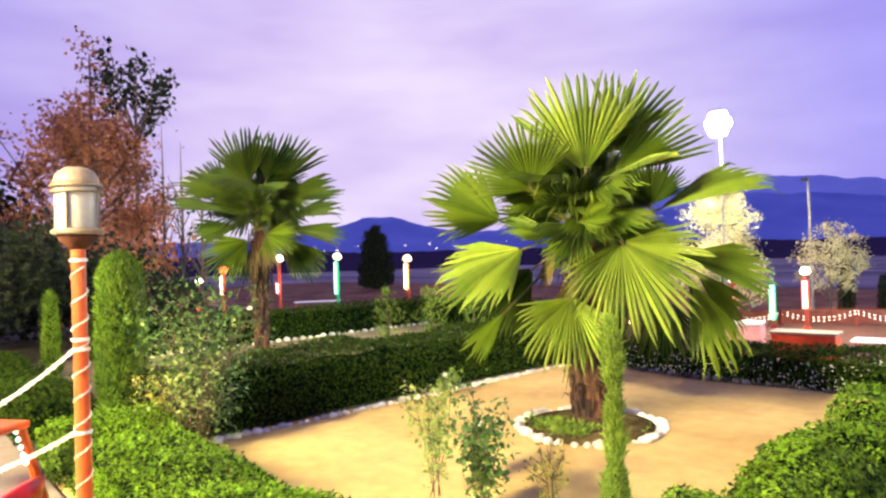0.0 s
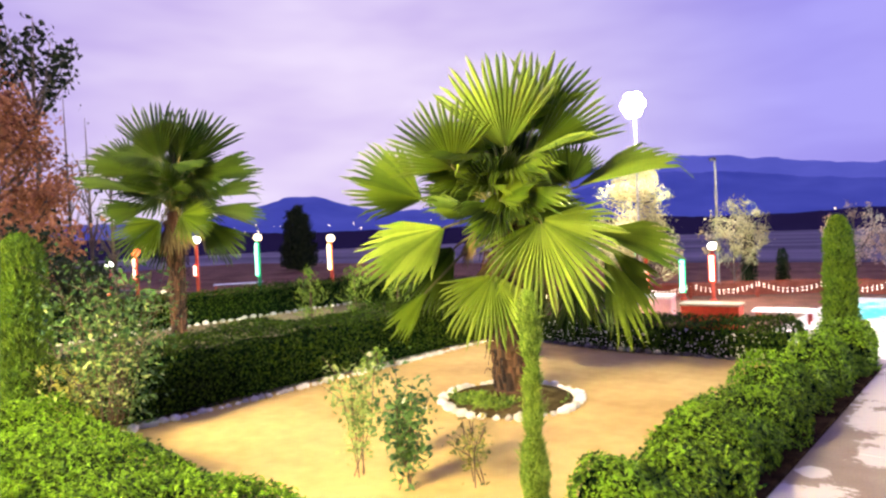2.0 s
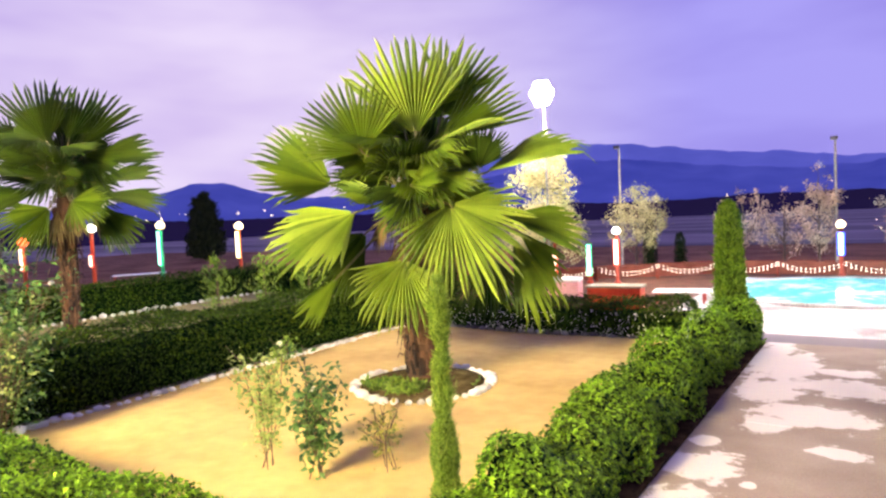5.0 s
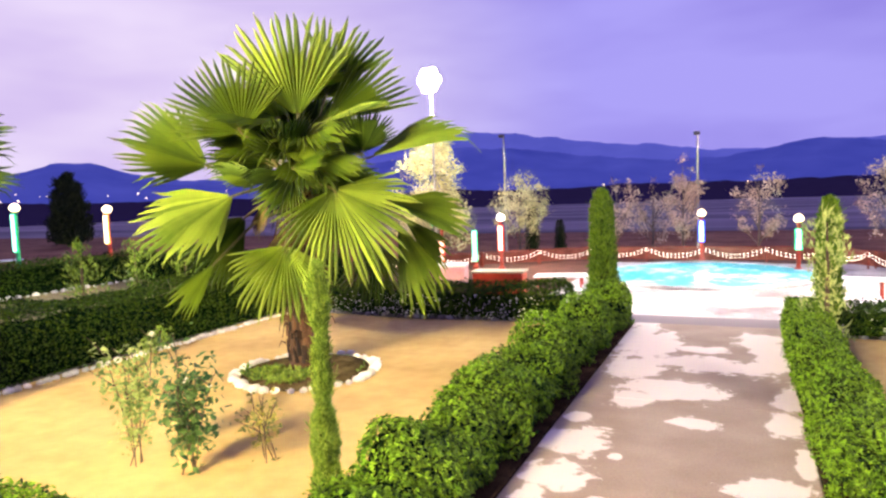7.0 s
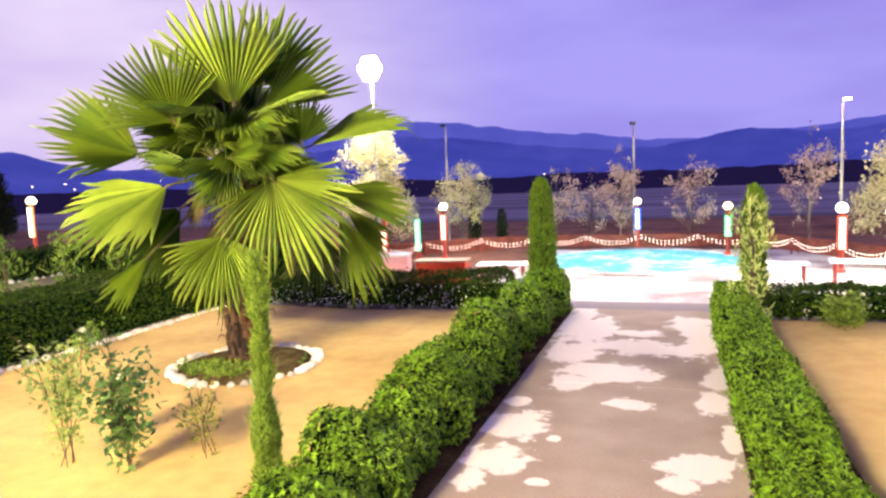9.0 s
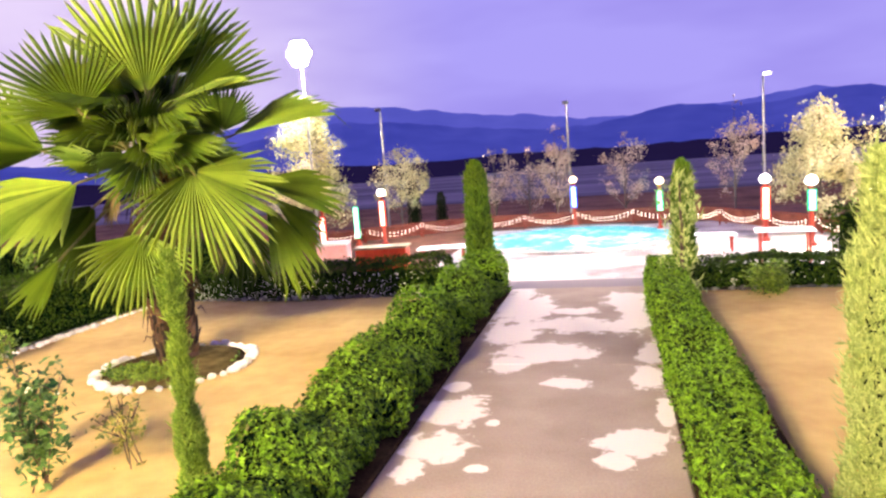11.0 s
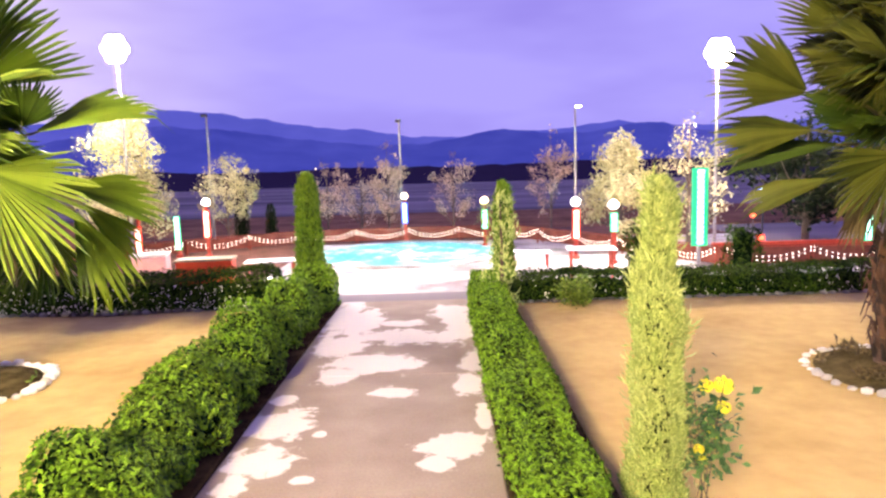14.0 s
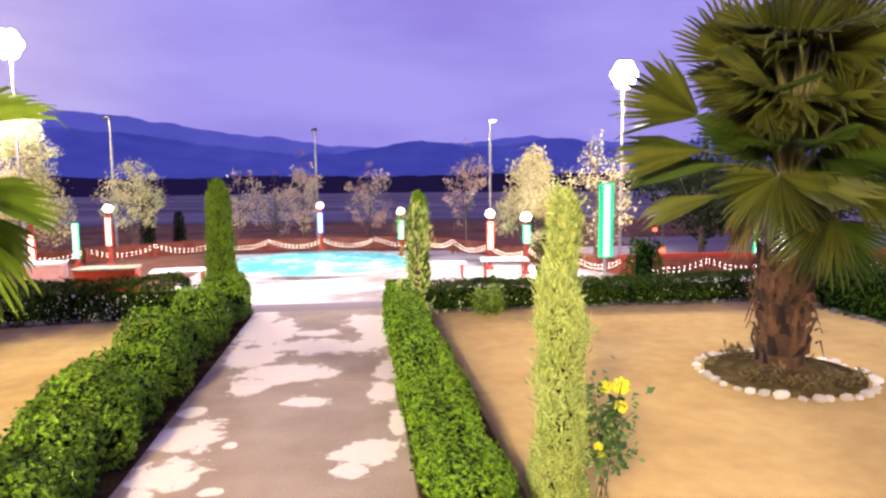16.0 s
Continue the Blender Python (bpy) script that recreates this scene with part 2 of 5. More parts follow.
RANGE = material("hazed_mountain", (0.01, 0.012, 0.04), (0.03, 0.03, 0.08), 0.0015, 1.0, 0.0, 0.006, glow=(0.045, 0.068, 0.56), glow2=(0.080, 0.105, 0.68), strength=0.47, stretch=(1, 1, 2.5))
RANGE_FAR = material("hazed_far_mountain", (0.01, 0.012, 0.04), (0.03, 0.03, 0.08), 0.0012, 1.0, 0.0, 0.005, glow=(0.105, 0.125, 0.70), glow2=(0.135, 0.15, 0.77), strength=0.55, stretch=(1, 1, 2.5))


def emitter(name, colour, strength):
    return material(name, colour, colour, 3, 0.5, 0.0, 10, glow=colour, strength=strength)


LED_GREEN, LED_BLUE = emitter("green_led", (0.42, 1.0, 0.82), 2.6), emitter("blue_led", (0.35, 0.62, 1.0), 3.4)
LED_RED, LED_AMBER = emitter("warm_red_led", (1.0, 0.66, 0.52), 3.2), emitter("amber_led", (1.0, 0.84, 0.50), 5.0)
# boards behind the lamps; their glow is the coloured halo round the lights
BOX_GREEN, BOX_BLUE = emitter("green_halo_glow", (0.0, 0.46, 0.18), 0.75), emitter("blue_halo_glow", (0.01, 0.05, 0.85), 1.1)
BOX_RED, BOX_AMBER = emitter("red_halo_glow", (0.85, 0.07, 0.03), 0.9), emitter("amber_halo_glow", (0.90, 0.36, 0.08), 0.9)
LED_WHITE = emitter("white_led", (1.0, 0.97, 0.88), 6.0)
BULB = emitter("warm_bulb", (1.0, 0.76, 0.46), 4.0)
BULB_RED = emitter("red_bulb", (1.0, 0.10, 0.04), 5.0)
FLOOD = emitter("flood_lamp_glass", (1.0, 0.96, 0.90), 40.0)
STRING = emitter("string_light", (1.0, 0.85, 0.70), 4.0)
POOL_LED = emitter("underwater_lamp", (0.25, 0.95, 1.0), 14.0)


def path_material():
    """Concrete with pale dry patches on darker damp ground: a few large patches and ragged small ones."""
    m = material("damp_concrete_path", (0.23, 0.18, 0.135), (0.345, 0.285, 0.22), 1.6, 0.7, 0.2, 60, spec=0.06)
    ns, ls = m.node_tree.nodes, m.node_tree.links
    b = ns["Principled BSDF"]
    tc = ns.new("ShaderNodeTexCoord")
    wob = ns.new("ShaderNodeTexNoise")
    wob.inputs["Scale"].default_value, wob.inputs["Detail"].default_value, wob.inputs["Roughness"].default_value = 3.6, 8, 0.72
    ls.new(tc.outputs["Object"], wob.inputs["Vector"])
    best = None
    for x, y, rx, ry in PATCHES:
        off = ns.new("ShaderNodeVectorMath")
        off.operation = "SUBTRACT"
        off.inputs[1].default_value = (x, y, 0)
        ls.new(tc.outputs["Object"], off.inputs[0])
        sc = ns.new("ShaderNodeVectorMath")
        sc.operation = "MULTIPLY"
        sc.inputs[1].default_value = (1 / rx, 1 / ry, 0)
        ls.new(off.outputs[0], sc.inputs[0])
        ln = ns.new("ShaderNodeVectorMath")
        ln.operation = "LENGTH"
        ls.new(sc.outputs[0], ln.inputs[0])
        if best is None:
            best = ln.outputs["Value"]
        else:
            mi = ns.new("ShaderNodeMath")
            mi.operation = "MINIMUM"
            ls.new(best, mi.inputs[0])
            ls.new(ln.outputs["Value"], mi.inputs[1])
            best = mi.outputs[0]
    amp = ns.new("ShaderNodeMath")
    amp.operation = "MULTIPLY_ADD"
    amp.inputs[1].default_value, amp.inputs[2].default_value = 3.4, -1.75
    ls.new(wob.outputs["Fac"], amp.inputs[0])
    su = ns.new("ShaderNodeMath")
    su.operation = "ADD"
    ls.new(best, su.inputs[0])
    ls.new(amp.outputs[0], su.inputs[1])
    edge = ns.new("ShaderNodeMapRange")
    edge.inputs[1].default_value, edge.inputs[2].default_value = 1.10, 0.90
    ls.new(su.outputs[0], edge.inputs[0])
    old = b.inputs["Base Color"].links[0].from_socket
    mx = ns.new("ShaderNodeMix")
    mx.data_type = "RGBA"
    mx.inputs[7].default_value = (0.62, 0.56, 0.50, 1)
    ls.new(edge.outputs[0], mx.inputs[0])
    ls.new(old, mx.inputs[6])
    ls.new(mx.outputs[2], b.inputs["Base Color"])
    ro = ns.new("ShaderNodeMapRange")
    ro.inputs[3].default_value, ro.inputs[4].default_value = 0.66, 0.85
    ls.new(edge.outputs[0], ro.inputs[0])
    ls.new(ro.outputs[0], b.inputs["Roughness"])
    return m


PATCHES = [(0.18, 6.5, 0.26, 0.26), (0.19, 5.9, 0.21, 0.22), (0.14, 5.57, 0.09, 0.16), (0.96, 7.15, 0.15, 0.15), (1.46, 6.05, 0.23, 0.17), (1.35, 5.76, 0.1, 0.12), (0.73, 7.98, 0.42, 0.3), (0.44, 7.67, 0.18, 0.28), (0.97, 8.98, 0.45, 0.3), (0.33, 8.72, 0.26, 0.43), (1.43, 8.93, 0.13, 0.29), (1.68, 7.94, 0.13, 0.35), (1.61, 7.3, 0.11, 0.29), (0.41, 9.72, 0.24, 0.74), (1.5, 10.16, 0.24, 0.52), (0.12, 7.02, 0.11, 0.11), (0.53, 5.61, 0.06, 0.05), (0.51, 6.31, 0.05, 0.06), (1.69, 6.55, 0.06, 0.26), (0.14, 10.1, 0.20, 1.0), (1.62, 9.5, 0.15, 0.7), (0.9, 9.65, 0.30, 0.16)]
PATH_MAT = path_material()

water = bpy.data.materials.new("pool_water")
water.use_nodes = True
_n, _l = water.node_tree.nodes, water.node_tree.links
_t, _g, _m, _w, _b = (_n.new("ShaderNodeBsdfTransparent"), _n.new("ShaderNodeBsdfGlossy"), _n.new("ShaderNodeMixShader"),
                      _n.new("ShaderNodeTexNoise"), _n.new("ShaderNodeBump"))
_t.inputs[0].default_value = (0.55, 0.97, 1.0, 1)
_g.inputs["Roughness"].default_value = 0.06
_w.inputs["Scale"].default_value = 3.0
_b.inputs["Strength"].default_value, _b.inputs["Distance"].default_value = 0.9, 0.12
_l.new(_w.outputs["Fac"], _b.inputs["Height"])
_l.new(_b.outputs[0], _g.inputs["Normal"])
_m.inputs[0].default_value = 0.28
_l.new(_t.outputs[0], _m.inputs[1])
_l.new(_g.outputs[0], _m.inputs[2])
_l.new(_m.outputs[0], _n["Material Output"].inputs["Surface"])

# ---- building helpers ----


def mesh(name, verts, faces, mat, parent=None, label="", smooth=False):
    me = bpy.data.meshes.new(name)
    me.from_pydata([tuple(v) for v in np.asarray(verts, float).tolist()], [], faces if isinstance(faces, list) else faces.tolist())
    me.materials.append(mat)
    if smooth:
        me.polygons.foreach_set("use_smooth", [True] * len(me.polygons))
    ob = new(name, me)
    ob.parent = parent
    return tagged(ob, label)


def thing(name, place, label, category, group="", kind="", turn=0.0):
    ob = new(name)
    ob.matrix_basis = pose(*place, 0, 0, turn)
    return tagged(ob, label, category, group, kind)


class Build:
    """Collects vertices and faces of one mesh."""

    def __init__(self):
        self.v, self.f = [], []

    def add(self, verts, faces):
        k = len(self.v)
        self.v += [tuple(p) for p in verts]
        self.f += [tuple(i + k for i in q) for q in faces]
        return self

    def box(self, x0, x1, y0, y1, z0, z1, c=0.01):
        """A box with chamfered edges."""
        c = min(c, (x1 - x0) / 3, (y1 - y0) / 3, (z1 - z0) / 3)
        bm = bmesh.new()
        bmesh.ops.create_cube(bm, size=1.0)
        for p in bm.verts:
            p.co = ((x0 + x1) / 2 + p.co.x * (x1 - x0), (y0 + y1) / 2 + p.co.y * (y1 - y0), (z0 + z1) / 2 + p.co.z * (z1 - z0))
        bmesh.ops.bevel(bm, geom=bm.edges[:], offset=c, segments=1, affect="EDGES", profile=0.5)
        bm.verts.index_update()
        self.add([p.co for p in bm.verts], [[p.index for p in q.verts] for q in bm.faces])
        bm.free()
        return self

    def lathe(self, profile, segs=20, place=(0, 0, 0)):
        px, py, pz = place
        k = len(profile)
        vs = [(px + r * math.cos(2 * math.pi * i / segs), py + r * math.sin(2 * math.pi * i / segs), pz + z) for i in range(segs) for r, z in profile]
        fs = [(i * k + j, (i + 1) % segs * k + j, (i + 1) % segs * k + j + 1, i * k + j + 1) for i in range(segs) for j in range(k - 1)]
        fs += [tuple(i * k for i in reversed(range(segs))), tuple(i * k + k - 1 for i in range(segs))]
        return self.add(vs, fs)

    def tube(self, points, radii, sides=7):
        pts = [Vector(p) for p in points]
        n = len(pts)
        radii = [radii] * n if isinstance(radii, (int, float)) else radii
        vs, fs = [], []
        for i, p in enumerate(pts):
            d = (pts[min(i + 1, n - 1)] - pts[max(i - 1, 0)]).normalized()
            a = d.orthogonal().normalized() if i == 0 else (a - d * a.dot(d)).normalized()
            b = d.cross(a)
            vs += [p + radii[i] * (a * math.cos(2 * math.pi * s / sides) + b * math.sin(2 * math.pi * s / sides)) for s in range(sides)]
        for i in range(n - 1):
            fs += [(i * sides + s, i * sides + (s + 1) % sides, (i + 1) * sides + (s + 1) % sides, (i + 1) * sides + s) for s in range(sides)]
        fs += [tuple(reversed(range(sides))), tuple(range((n - 1) * sides, n * sides))]
        return self.add(vs, fs)

    def done(self, name, mat, parent=None, label="", smooth=False):
        return mesh(name, self.v, self.f, mat, parent, label, smooth)


def wave(p, freq, seed):
    """A cheap smooth noise of many points at once, -1 to 1."""
    r = np.random.RandomState(seed)
    out = 0
    for k in range(5):
        d = r.normal(size=3)
        out = out + np.sin(p @ (d / np.linalg.norm(d)) * freq * (0.7 + 0.35 * k) + r.uniform(0, 6.28))
    return out / 3.2


def unit(a):
    return a / np.maximum(np.linalg.norm(a, axis=1, keepdims=True), 1e-9)


def leaf_arrays(p, n, size, rng, aspect=0.55, along=None, spread=0.8):
    """A folded pointed leaf at each point p, with its face turned about n; along gives the way that it points."""
    k = len(p)
    n = unit(n + rng.normal(scale=spread, size=(k, 3)))
    t = rng.normal(size=(k, 3)) if along is None else along + rng.normal(scale=0.35, size=(k, 3))
    t = unit(t - n * np.sum(t * n, axis=1, keepdims=True))
    s = np.cross(n, t)
    ln = size * rng.uniform(0.55, 1.45, (k, 1))
    wd = ln * aspect * 0.5
    lift = n * ln * 0.12
    v = np.stack([p, p + t * ln * 0.5 + s * wd + lift, p + t * ln, p + t * ln * 0.5 - s * wd + lift], axis=1).reshape(-1, 3)
    f = np.arange(k * 4).reshape(k, 4)
    return v, f


def leaf_mesh(name, p, n, size, mat, rng, parent=None, label="", **kw):
    v, f = leaf_arrays(p, n, size, rng, **kw)
    return mesh(name, v, f, mat, parent, label)


# ---- hedges ----


def hedge(x0, x1, y0, y1, h, leaf, count, mat, label, seed, lump=0.06, lumpf=3.5, z=0.0, round_to=0.08, group="garden hedges"):
    """A clipped hedge: a near-black core for the shade inside and a skin of leaves with an uneven surface."""
    rng = np.random.RandomState(seed)
    cx, cy = (x0 + x1) / 2, (y0 + y1) / 2
    a, b = (x1 - x0) / 2, (y1 - y0) / 2
    ob = thing("hedge", (cx, cy, z), label, "hedge", group)
    areas = np.array([4 * a * b, 2 * b * h, 2 * b * h, 2 * a * h, 2 * a * h])
    side = rng.choice(5, count, p=areas / areas.sum())
    u, w, q = rng.uniform(-1, 1, count), rng.uniform(-1, 1, count), rng.uniform(0, 1, count) ** 0.85
    p = np.stack([np.where(side == 1, -1, np.where(side == 2, 1, u)) * a, np.where(side == 3, -1, np.where(side == 4, 1, w)) * b,
                  np.where(side == 0, 1, q) * h], axis=1)
    n = np.zeros((count, 3))
    for k, d in enumerate(((0, 0, 1), (-1, 0, 0), (1, 0, 0), (0, -1, 0), (0, 1, 0))):
        n[side == k] = d
    # round the shoulders, then push the surface in and out
    over = np.maximum(0, np.abs(p) - np.array([a - round_to, b - round_to, h - round_to])) * np.array([1, 1, 1])
    over[:, 2] = np.maximum(0, p[:, 2] - (h - round_to))
    ex = np.maximum(0, np.linalg.norm(over, axis=1) - round_to)[:, None]
    p -= np.sign(p) * unit(over) * ex
    world_p = p + np.array([cx, cy, 0])
    push = lump * (wave(world_p, lumpf, seed) + 0.45 * wave(world_p, lumpf * 2.7, seed + 1))
    p += n * (push + rng.normal(scale=leaf * 0.5, size=count))[:, None]
    p[:, 2] += np.where(p[:, 2] > h * 0.45, lump * 0.8 * wave(world_p * np.array([1, 1, 0]), lumpf * 0.8, seed + 2), 0)
    p[:, 2] = np.maximum(p[:, 2], 0.02)
    leaf_mesh("foliage", p, n + np.array([0, 0, 0.35]), leaf, mat, rng, ob, spread=0.75)
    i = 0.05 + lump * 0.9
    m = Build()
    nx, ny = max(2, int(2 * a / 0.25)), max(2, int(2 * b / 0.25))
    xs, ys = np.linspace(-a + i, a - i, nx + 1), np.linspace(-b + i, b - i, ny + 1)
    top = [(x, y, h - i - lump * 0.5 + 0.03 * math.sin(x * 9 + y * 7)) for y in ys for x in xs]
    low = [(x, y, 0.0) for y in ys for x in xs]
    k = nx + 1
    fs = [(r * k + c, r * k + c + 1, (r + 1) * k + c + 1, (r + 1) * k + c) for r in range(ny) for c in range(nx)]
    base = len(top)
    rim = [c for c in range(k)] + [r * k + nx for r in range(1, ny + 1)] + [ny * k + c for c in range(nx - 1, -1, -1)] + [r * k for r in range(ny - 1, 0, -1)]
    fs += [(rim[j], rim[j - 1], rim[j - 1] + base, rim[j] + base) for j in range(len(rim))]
    m.add(top + low, fs).done("shade_core", CORE, ob)
    return ob


def bush_hedge(bushes, leaf, per, mat, label, seed):
    """A loose hedge grown together from single bushes (x, y, half width, half depth, height), with dips between them
    and near-black shade cores.
    """
    rng = np.random.RandomState(seed)
    x0, y0 = bushes[0][0], bushes[0][1]
    ob = thing("hedge", (x0, y0, 0), label, "hedge", "garden hedges")
    c = np.array([(x - x0, y - y0, h * 0.46) for x, y, a, b, h in bushes])
    r = np.array([(a, b, h * 0.54) for x, y, a, b, h in bushes])
    ps, ns = [], []
    for k in range(len(bushes)):
        n = int(per * (r[k][0] + r[k][1]) / 0.6)
        d = unit(rng.normal(size=(n, 3)))
        d = np.sign(d) * np.abs(d) ** 0.8
        p = c[k] + d * r[k] * rng.uniform(0.90, 1.04, (n, 1))
        p += unit(d) * (0.055 * wave(p + c[k], 8.0, seed + k) + 0.03 * wave(p, 19.0, seed + k + 50))[:, None]
        ok = p[:, 2] > 0.03
        for j in range(len(bushes)):
            if j != k:
                ok &= np.sum(((p - c[j]) / (r[j] * 0.93)) ** 2, axis=1) > 1
        ps.append(p[ok])
        ns.append(d[ok])
    p, n = np.vstack(ps), np.vstack(ns)
    leaf_mesh("foliage", p, n + np.array([0, 0, 0.4]), leaf, mat, rng, ob, spread=0.7)
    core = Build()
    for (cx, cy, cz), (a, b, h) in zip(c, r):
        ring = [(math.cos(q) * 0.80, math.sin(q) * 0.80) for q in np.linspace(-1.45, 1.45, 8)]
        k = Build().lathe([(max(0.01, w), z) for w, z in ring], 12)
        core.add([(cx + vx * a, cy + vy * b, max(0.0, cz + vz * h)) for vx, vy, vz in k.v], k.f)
    core.done("shade_core", CORE, ob)
    return ob


# ---- palms ----


def frond_mesh(hub, way, radius, up, rng, span=80, droop=0.10):
    """A fan leaf: pleated segments from a hub, joined to half their length and then free, with drooping tips."""
    way = Vector(way).normalized()
    up = Vector(up)
    n = (up - way * up.dot(way))
    n = n.normalized() if n.length > 0.05 else way.orthogonal().normalized()
    s = way.cross(n)
    m = Build()
    hub = Vector(hub)
    segs = max(8, round(2 * span / 5.2))
    step = 2 * span / segs

    def at(deg, r, lift):
        c, q = math.cos(radians(deg)), math.sin(radians(deg))
        p = hub + (way * c + s * q) * r + n * (lift + 0.16 * r * abs(q))
        p.z -= droop * radius * (r / radius) ** 2.4
        return p

    for k in range(segs):
        d0 = -span + k * step
        mid, d1 = d0 + step / 2, d0 + step
        long = radius * (1.04 - 0.28 * (abs(mid) / max(60, span)) ** 2) * rng.uniform(0.90, 1.06)
        split = long * rng.uniform(0.52, 0.68)
        pl = 0.032 * radius
        tipbend = rng.uniform(-0.14, 0.03) * radius * (2.2 if rng.rand() < 0.12 else 1.0)
        tw = rng.uniform(-3.2, 3.2)
        inner = 0.05 * radius
        q1 = 0.88 * long
        vs = [at(d0, inner, 0), at(mid, inner, pl * 0.3), at(d1, inner, 0),
              at(d0, split, -pl), at(mid, split, pl), at(d1, split, -pl),
              at(mid - step * 0.22 + tw * 0.5, q1, -pl * 0.3 + tipbend * 0.25), at(mid + tw * 0.5, q1, pl * 0.3 + tipbend * 0.25),
              at(mid + step * 0.22 + tw * 0.5, q1, -pl * 0.3 + tipbend * 0.25), at(mid + tw, long, tipbend)]
        m.add(vs, [(0, 3, 4, 1), (1, 4, 5, 2), (3, 6, 7, 4), (4, 7, 8, 5), (6, 9, 7), (7, 9, 8)])
    return m


def palm(place, turn, storeys, extra, crown, trunk, mats, label, seed, dry=9, heart=1.0, lowest=-30):
    """A fan palm: a fibrous trunk with old leaf bases and storeys of stalked fans.
    A fan: hub x, y, z, bearing and rise of its midrib, radius, half spread, turn towards the camera's view, shade step
    (0 lit to 2 shaded)."""
    rng = np.random.RandomState(seed)
    ob = thing("palm_tree", place, label, "palm tree", "fan palms", turn=turn)
    # trunk with rows of old leaf bases
    t = Build()
    r0, r1, h = trunk
    t.lathe([(r0 * 1.12, 0.0), (r0, 0.15), (r0 * 0.96, h * 0.4), (r1, h), (r1 * 0.8, h + 0.35), (0.05, h + 0.6)], 18)
    rows = int(h / 0.07)
    for k in range(rows):
        z = 0.12 + k * (h + 0.25) / rows
        r = r0 + (r1 - r0) * min(1, z / h)
        for j in range(11):
            a = 2 * math.pi * (j + 0.5 * (k % 2) + rng.uniform(-0.15, 0.15)) / 11
            c, q = math.cos(a), math.sin(a)
            if rng.rand() < 0.15:
                continue
            w = rng.uniform(0.12, 0.30) * r
            out = r * rng.uniform(1.02, 1.42)
            z1 = z + rng.uniform(0.05, 0.18)
            t.add([(r * 0.95 * c - w * q, r * 0.95 * q + w * c, z - 0.05), (r * 0.95 * c + w * q, r * 0.95 * q - w * c, z - 0.05),
                   (out * c + w * 0.5 * q, out * q - w * 0.5 * c, z1), (out * c - w * 0.5 * q, out * q + w * 0.5 * c, z1),
                   (r * 1.18 * c, r * 1.18 * q, z - 0.02)], [(0, 1, 4), (1, 2, 4), (2, 3, 4), (3, 0, 4)])
    t.done("trunk", BOOTS, ob)
    fans = [f for storey in storeys for f in storey]
    # shaded fans that fill the heart of the crown and the side away from the path
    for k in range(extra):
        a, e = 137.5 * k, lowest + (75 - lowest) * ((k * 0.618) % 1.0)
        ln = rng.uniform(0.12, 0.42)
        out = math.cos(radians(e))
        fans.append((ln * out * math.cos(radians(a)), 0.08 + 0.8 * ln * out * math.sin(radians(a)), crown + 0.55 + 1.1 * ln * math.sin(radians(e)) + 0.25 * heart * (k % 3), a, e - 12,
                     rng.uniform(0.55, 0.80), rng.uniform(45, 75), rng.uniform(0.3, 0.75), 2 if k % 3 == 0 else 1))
    for x, y, z, bearing, rise, rad, span, facing, shade_step in fans:
        hub = Vector((x, y, z))
        way = (math.cos(radians(rise)) * math.cos(radians(bearing)), math.cos(radians(rise)) * math.sin(radians(bearing)), math.sin(radians(rise)))
        root = Vector((x * 0.10, y * 0.10, crown + 0.25 + 0.12 * (z - crown)))
        bend = (root + hub) / 2 + Vector((0, 0, 0.10))
        leaf = frond_mesh(hub, way, rad * 1.06, (0.2 * x, -facing, 1.05 - facing), rng, span, rng.uniform(0.03, 0.12))
        fr = leaf.done("frond", mats[shade_step], ob)
        Build().tube([root, bend, hub, hub + Vector(way) * rad * 0.12], [0.024, 0.017, 0.013, 0.006], 6).done("leaf_stalk", PETIOLE, fr)
    for _ in range(dry):
        a, z = rng.uniform(0, 6.28), crown + rng.uniform(-0.25, 0.35)
        q = rng.uniform(0.22, 0.40)
        hub = Vector((q * math.cos(a), q * math.sin(a), z))
        leaf = frond_mesh(hub, (0.45 * math.cos(a), 0.45 * math.sin(a), -0.9), rng.uniform(0.3, 0.5), (math.cos(a), math.sin(a), 0.5), rng, rng.uniform(25, 50), 0.3)
        leaf.done("dry_frond", DRY_FROND, ob, "withered yellow-brown frond")
    # loose dry fibres under the crown
    fb = Build()
    for _ in range(170):
        a, z = rng.uniform(0, 6.28), 0.25 + (h + 0.5) * rng.uniform(0, 1) ** 0.6
        r = r1 * rng.uniform(0.95, 1.25)
        p = Vector((r * math.cos(a), r * math.sin(a), z))
        fb.tube([p, p + Vector((0.04 * math.cos(a), 0.04 * math.sin(a), 0.03)), p + Vector((0.075 * math.cos(a), 0.075 * math.sin(a), -rng.uniform(0.03, 0.14)))],
                [0.012, 0.008, 0.003], 4)
    tagged(fb.done("dry_fibre", BOOTS, ob, "dry brown fibres under the crown"), kind="stuff")
    return ob


# ---- cypress, roses, trees ----


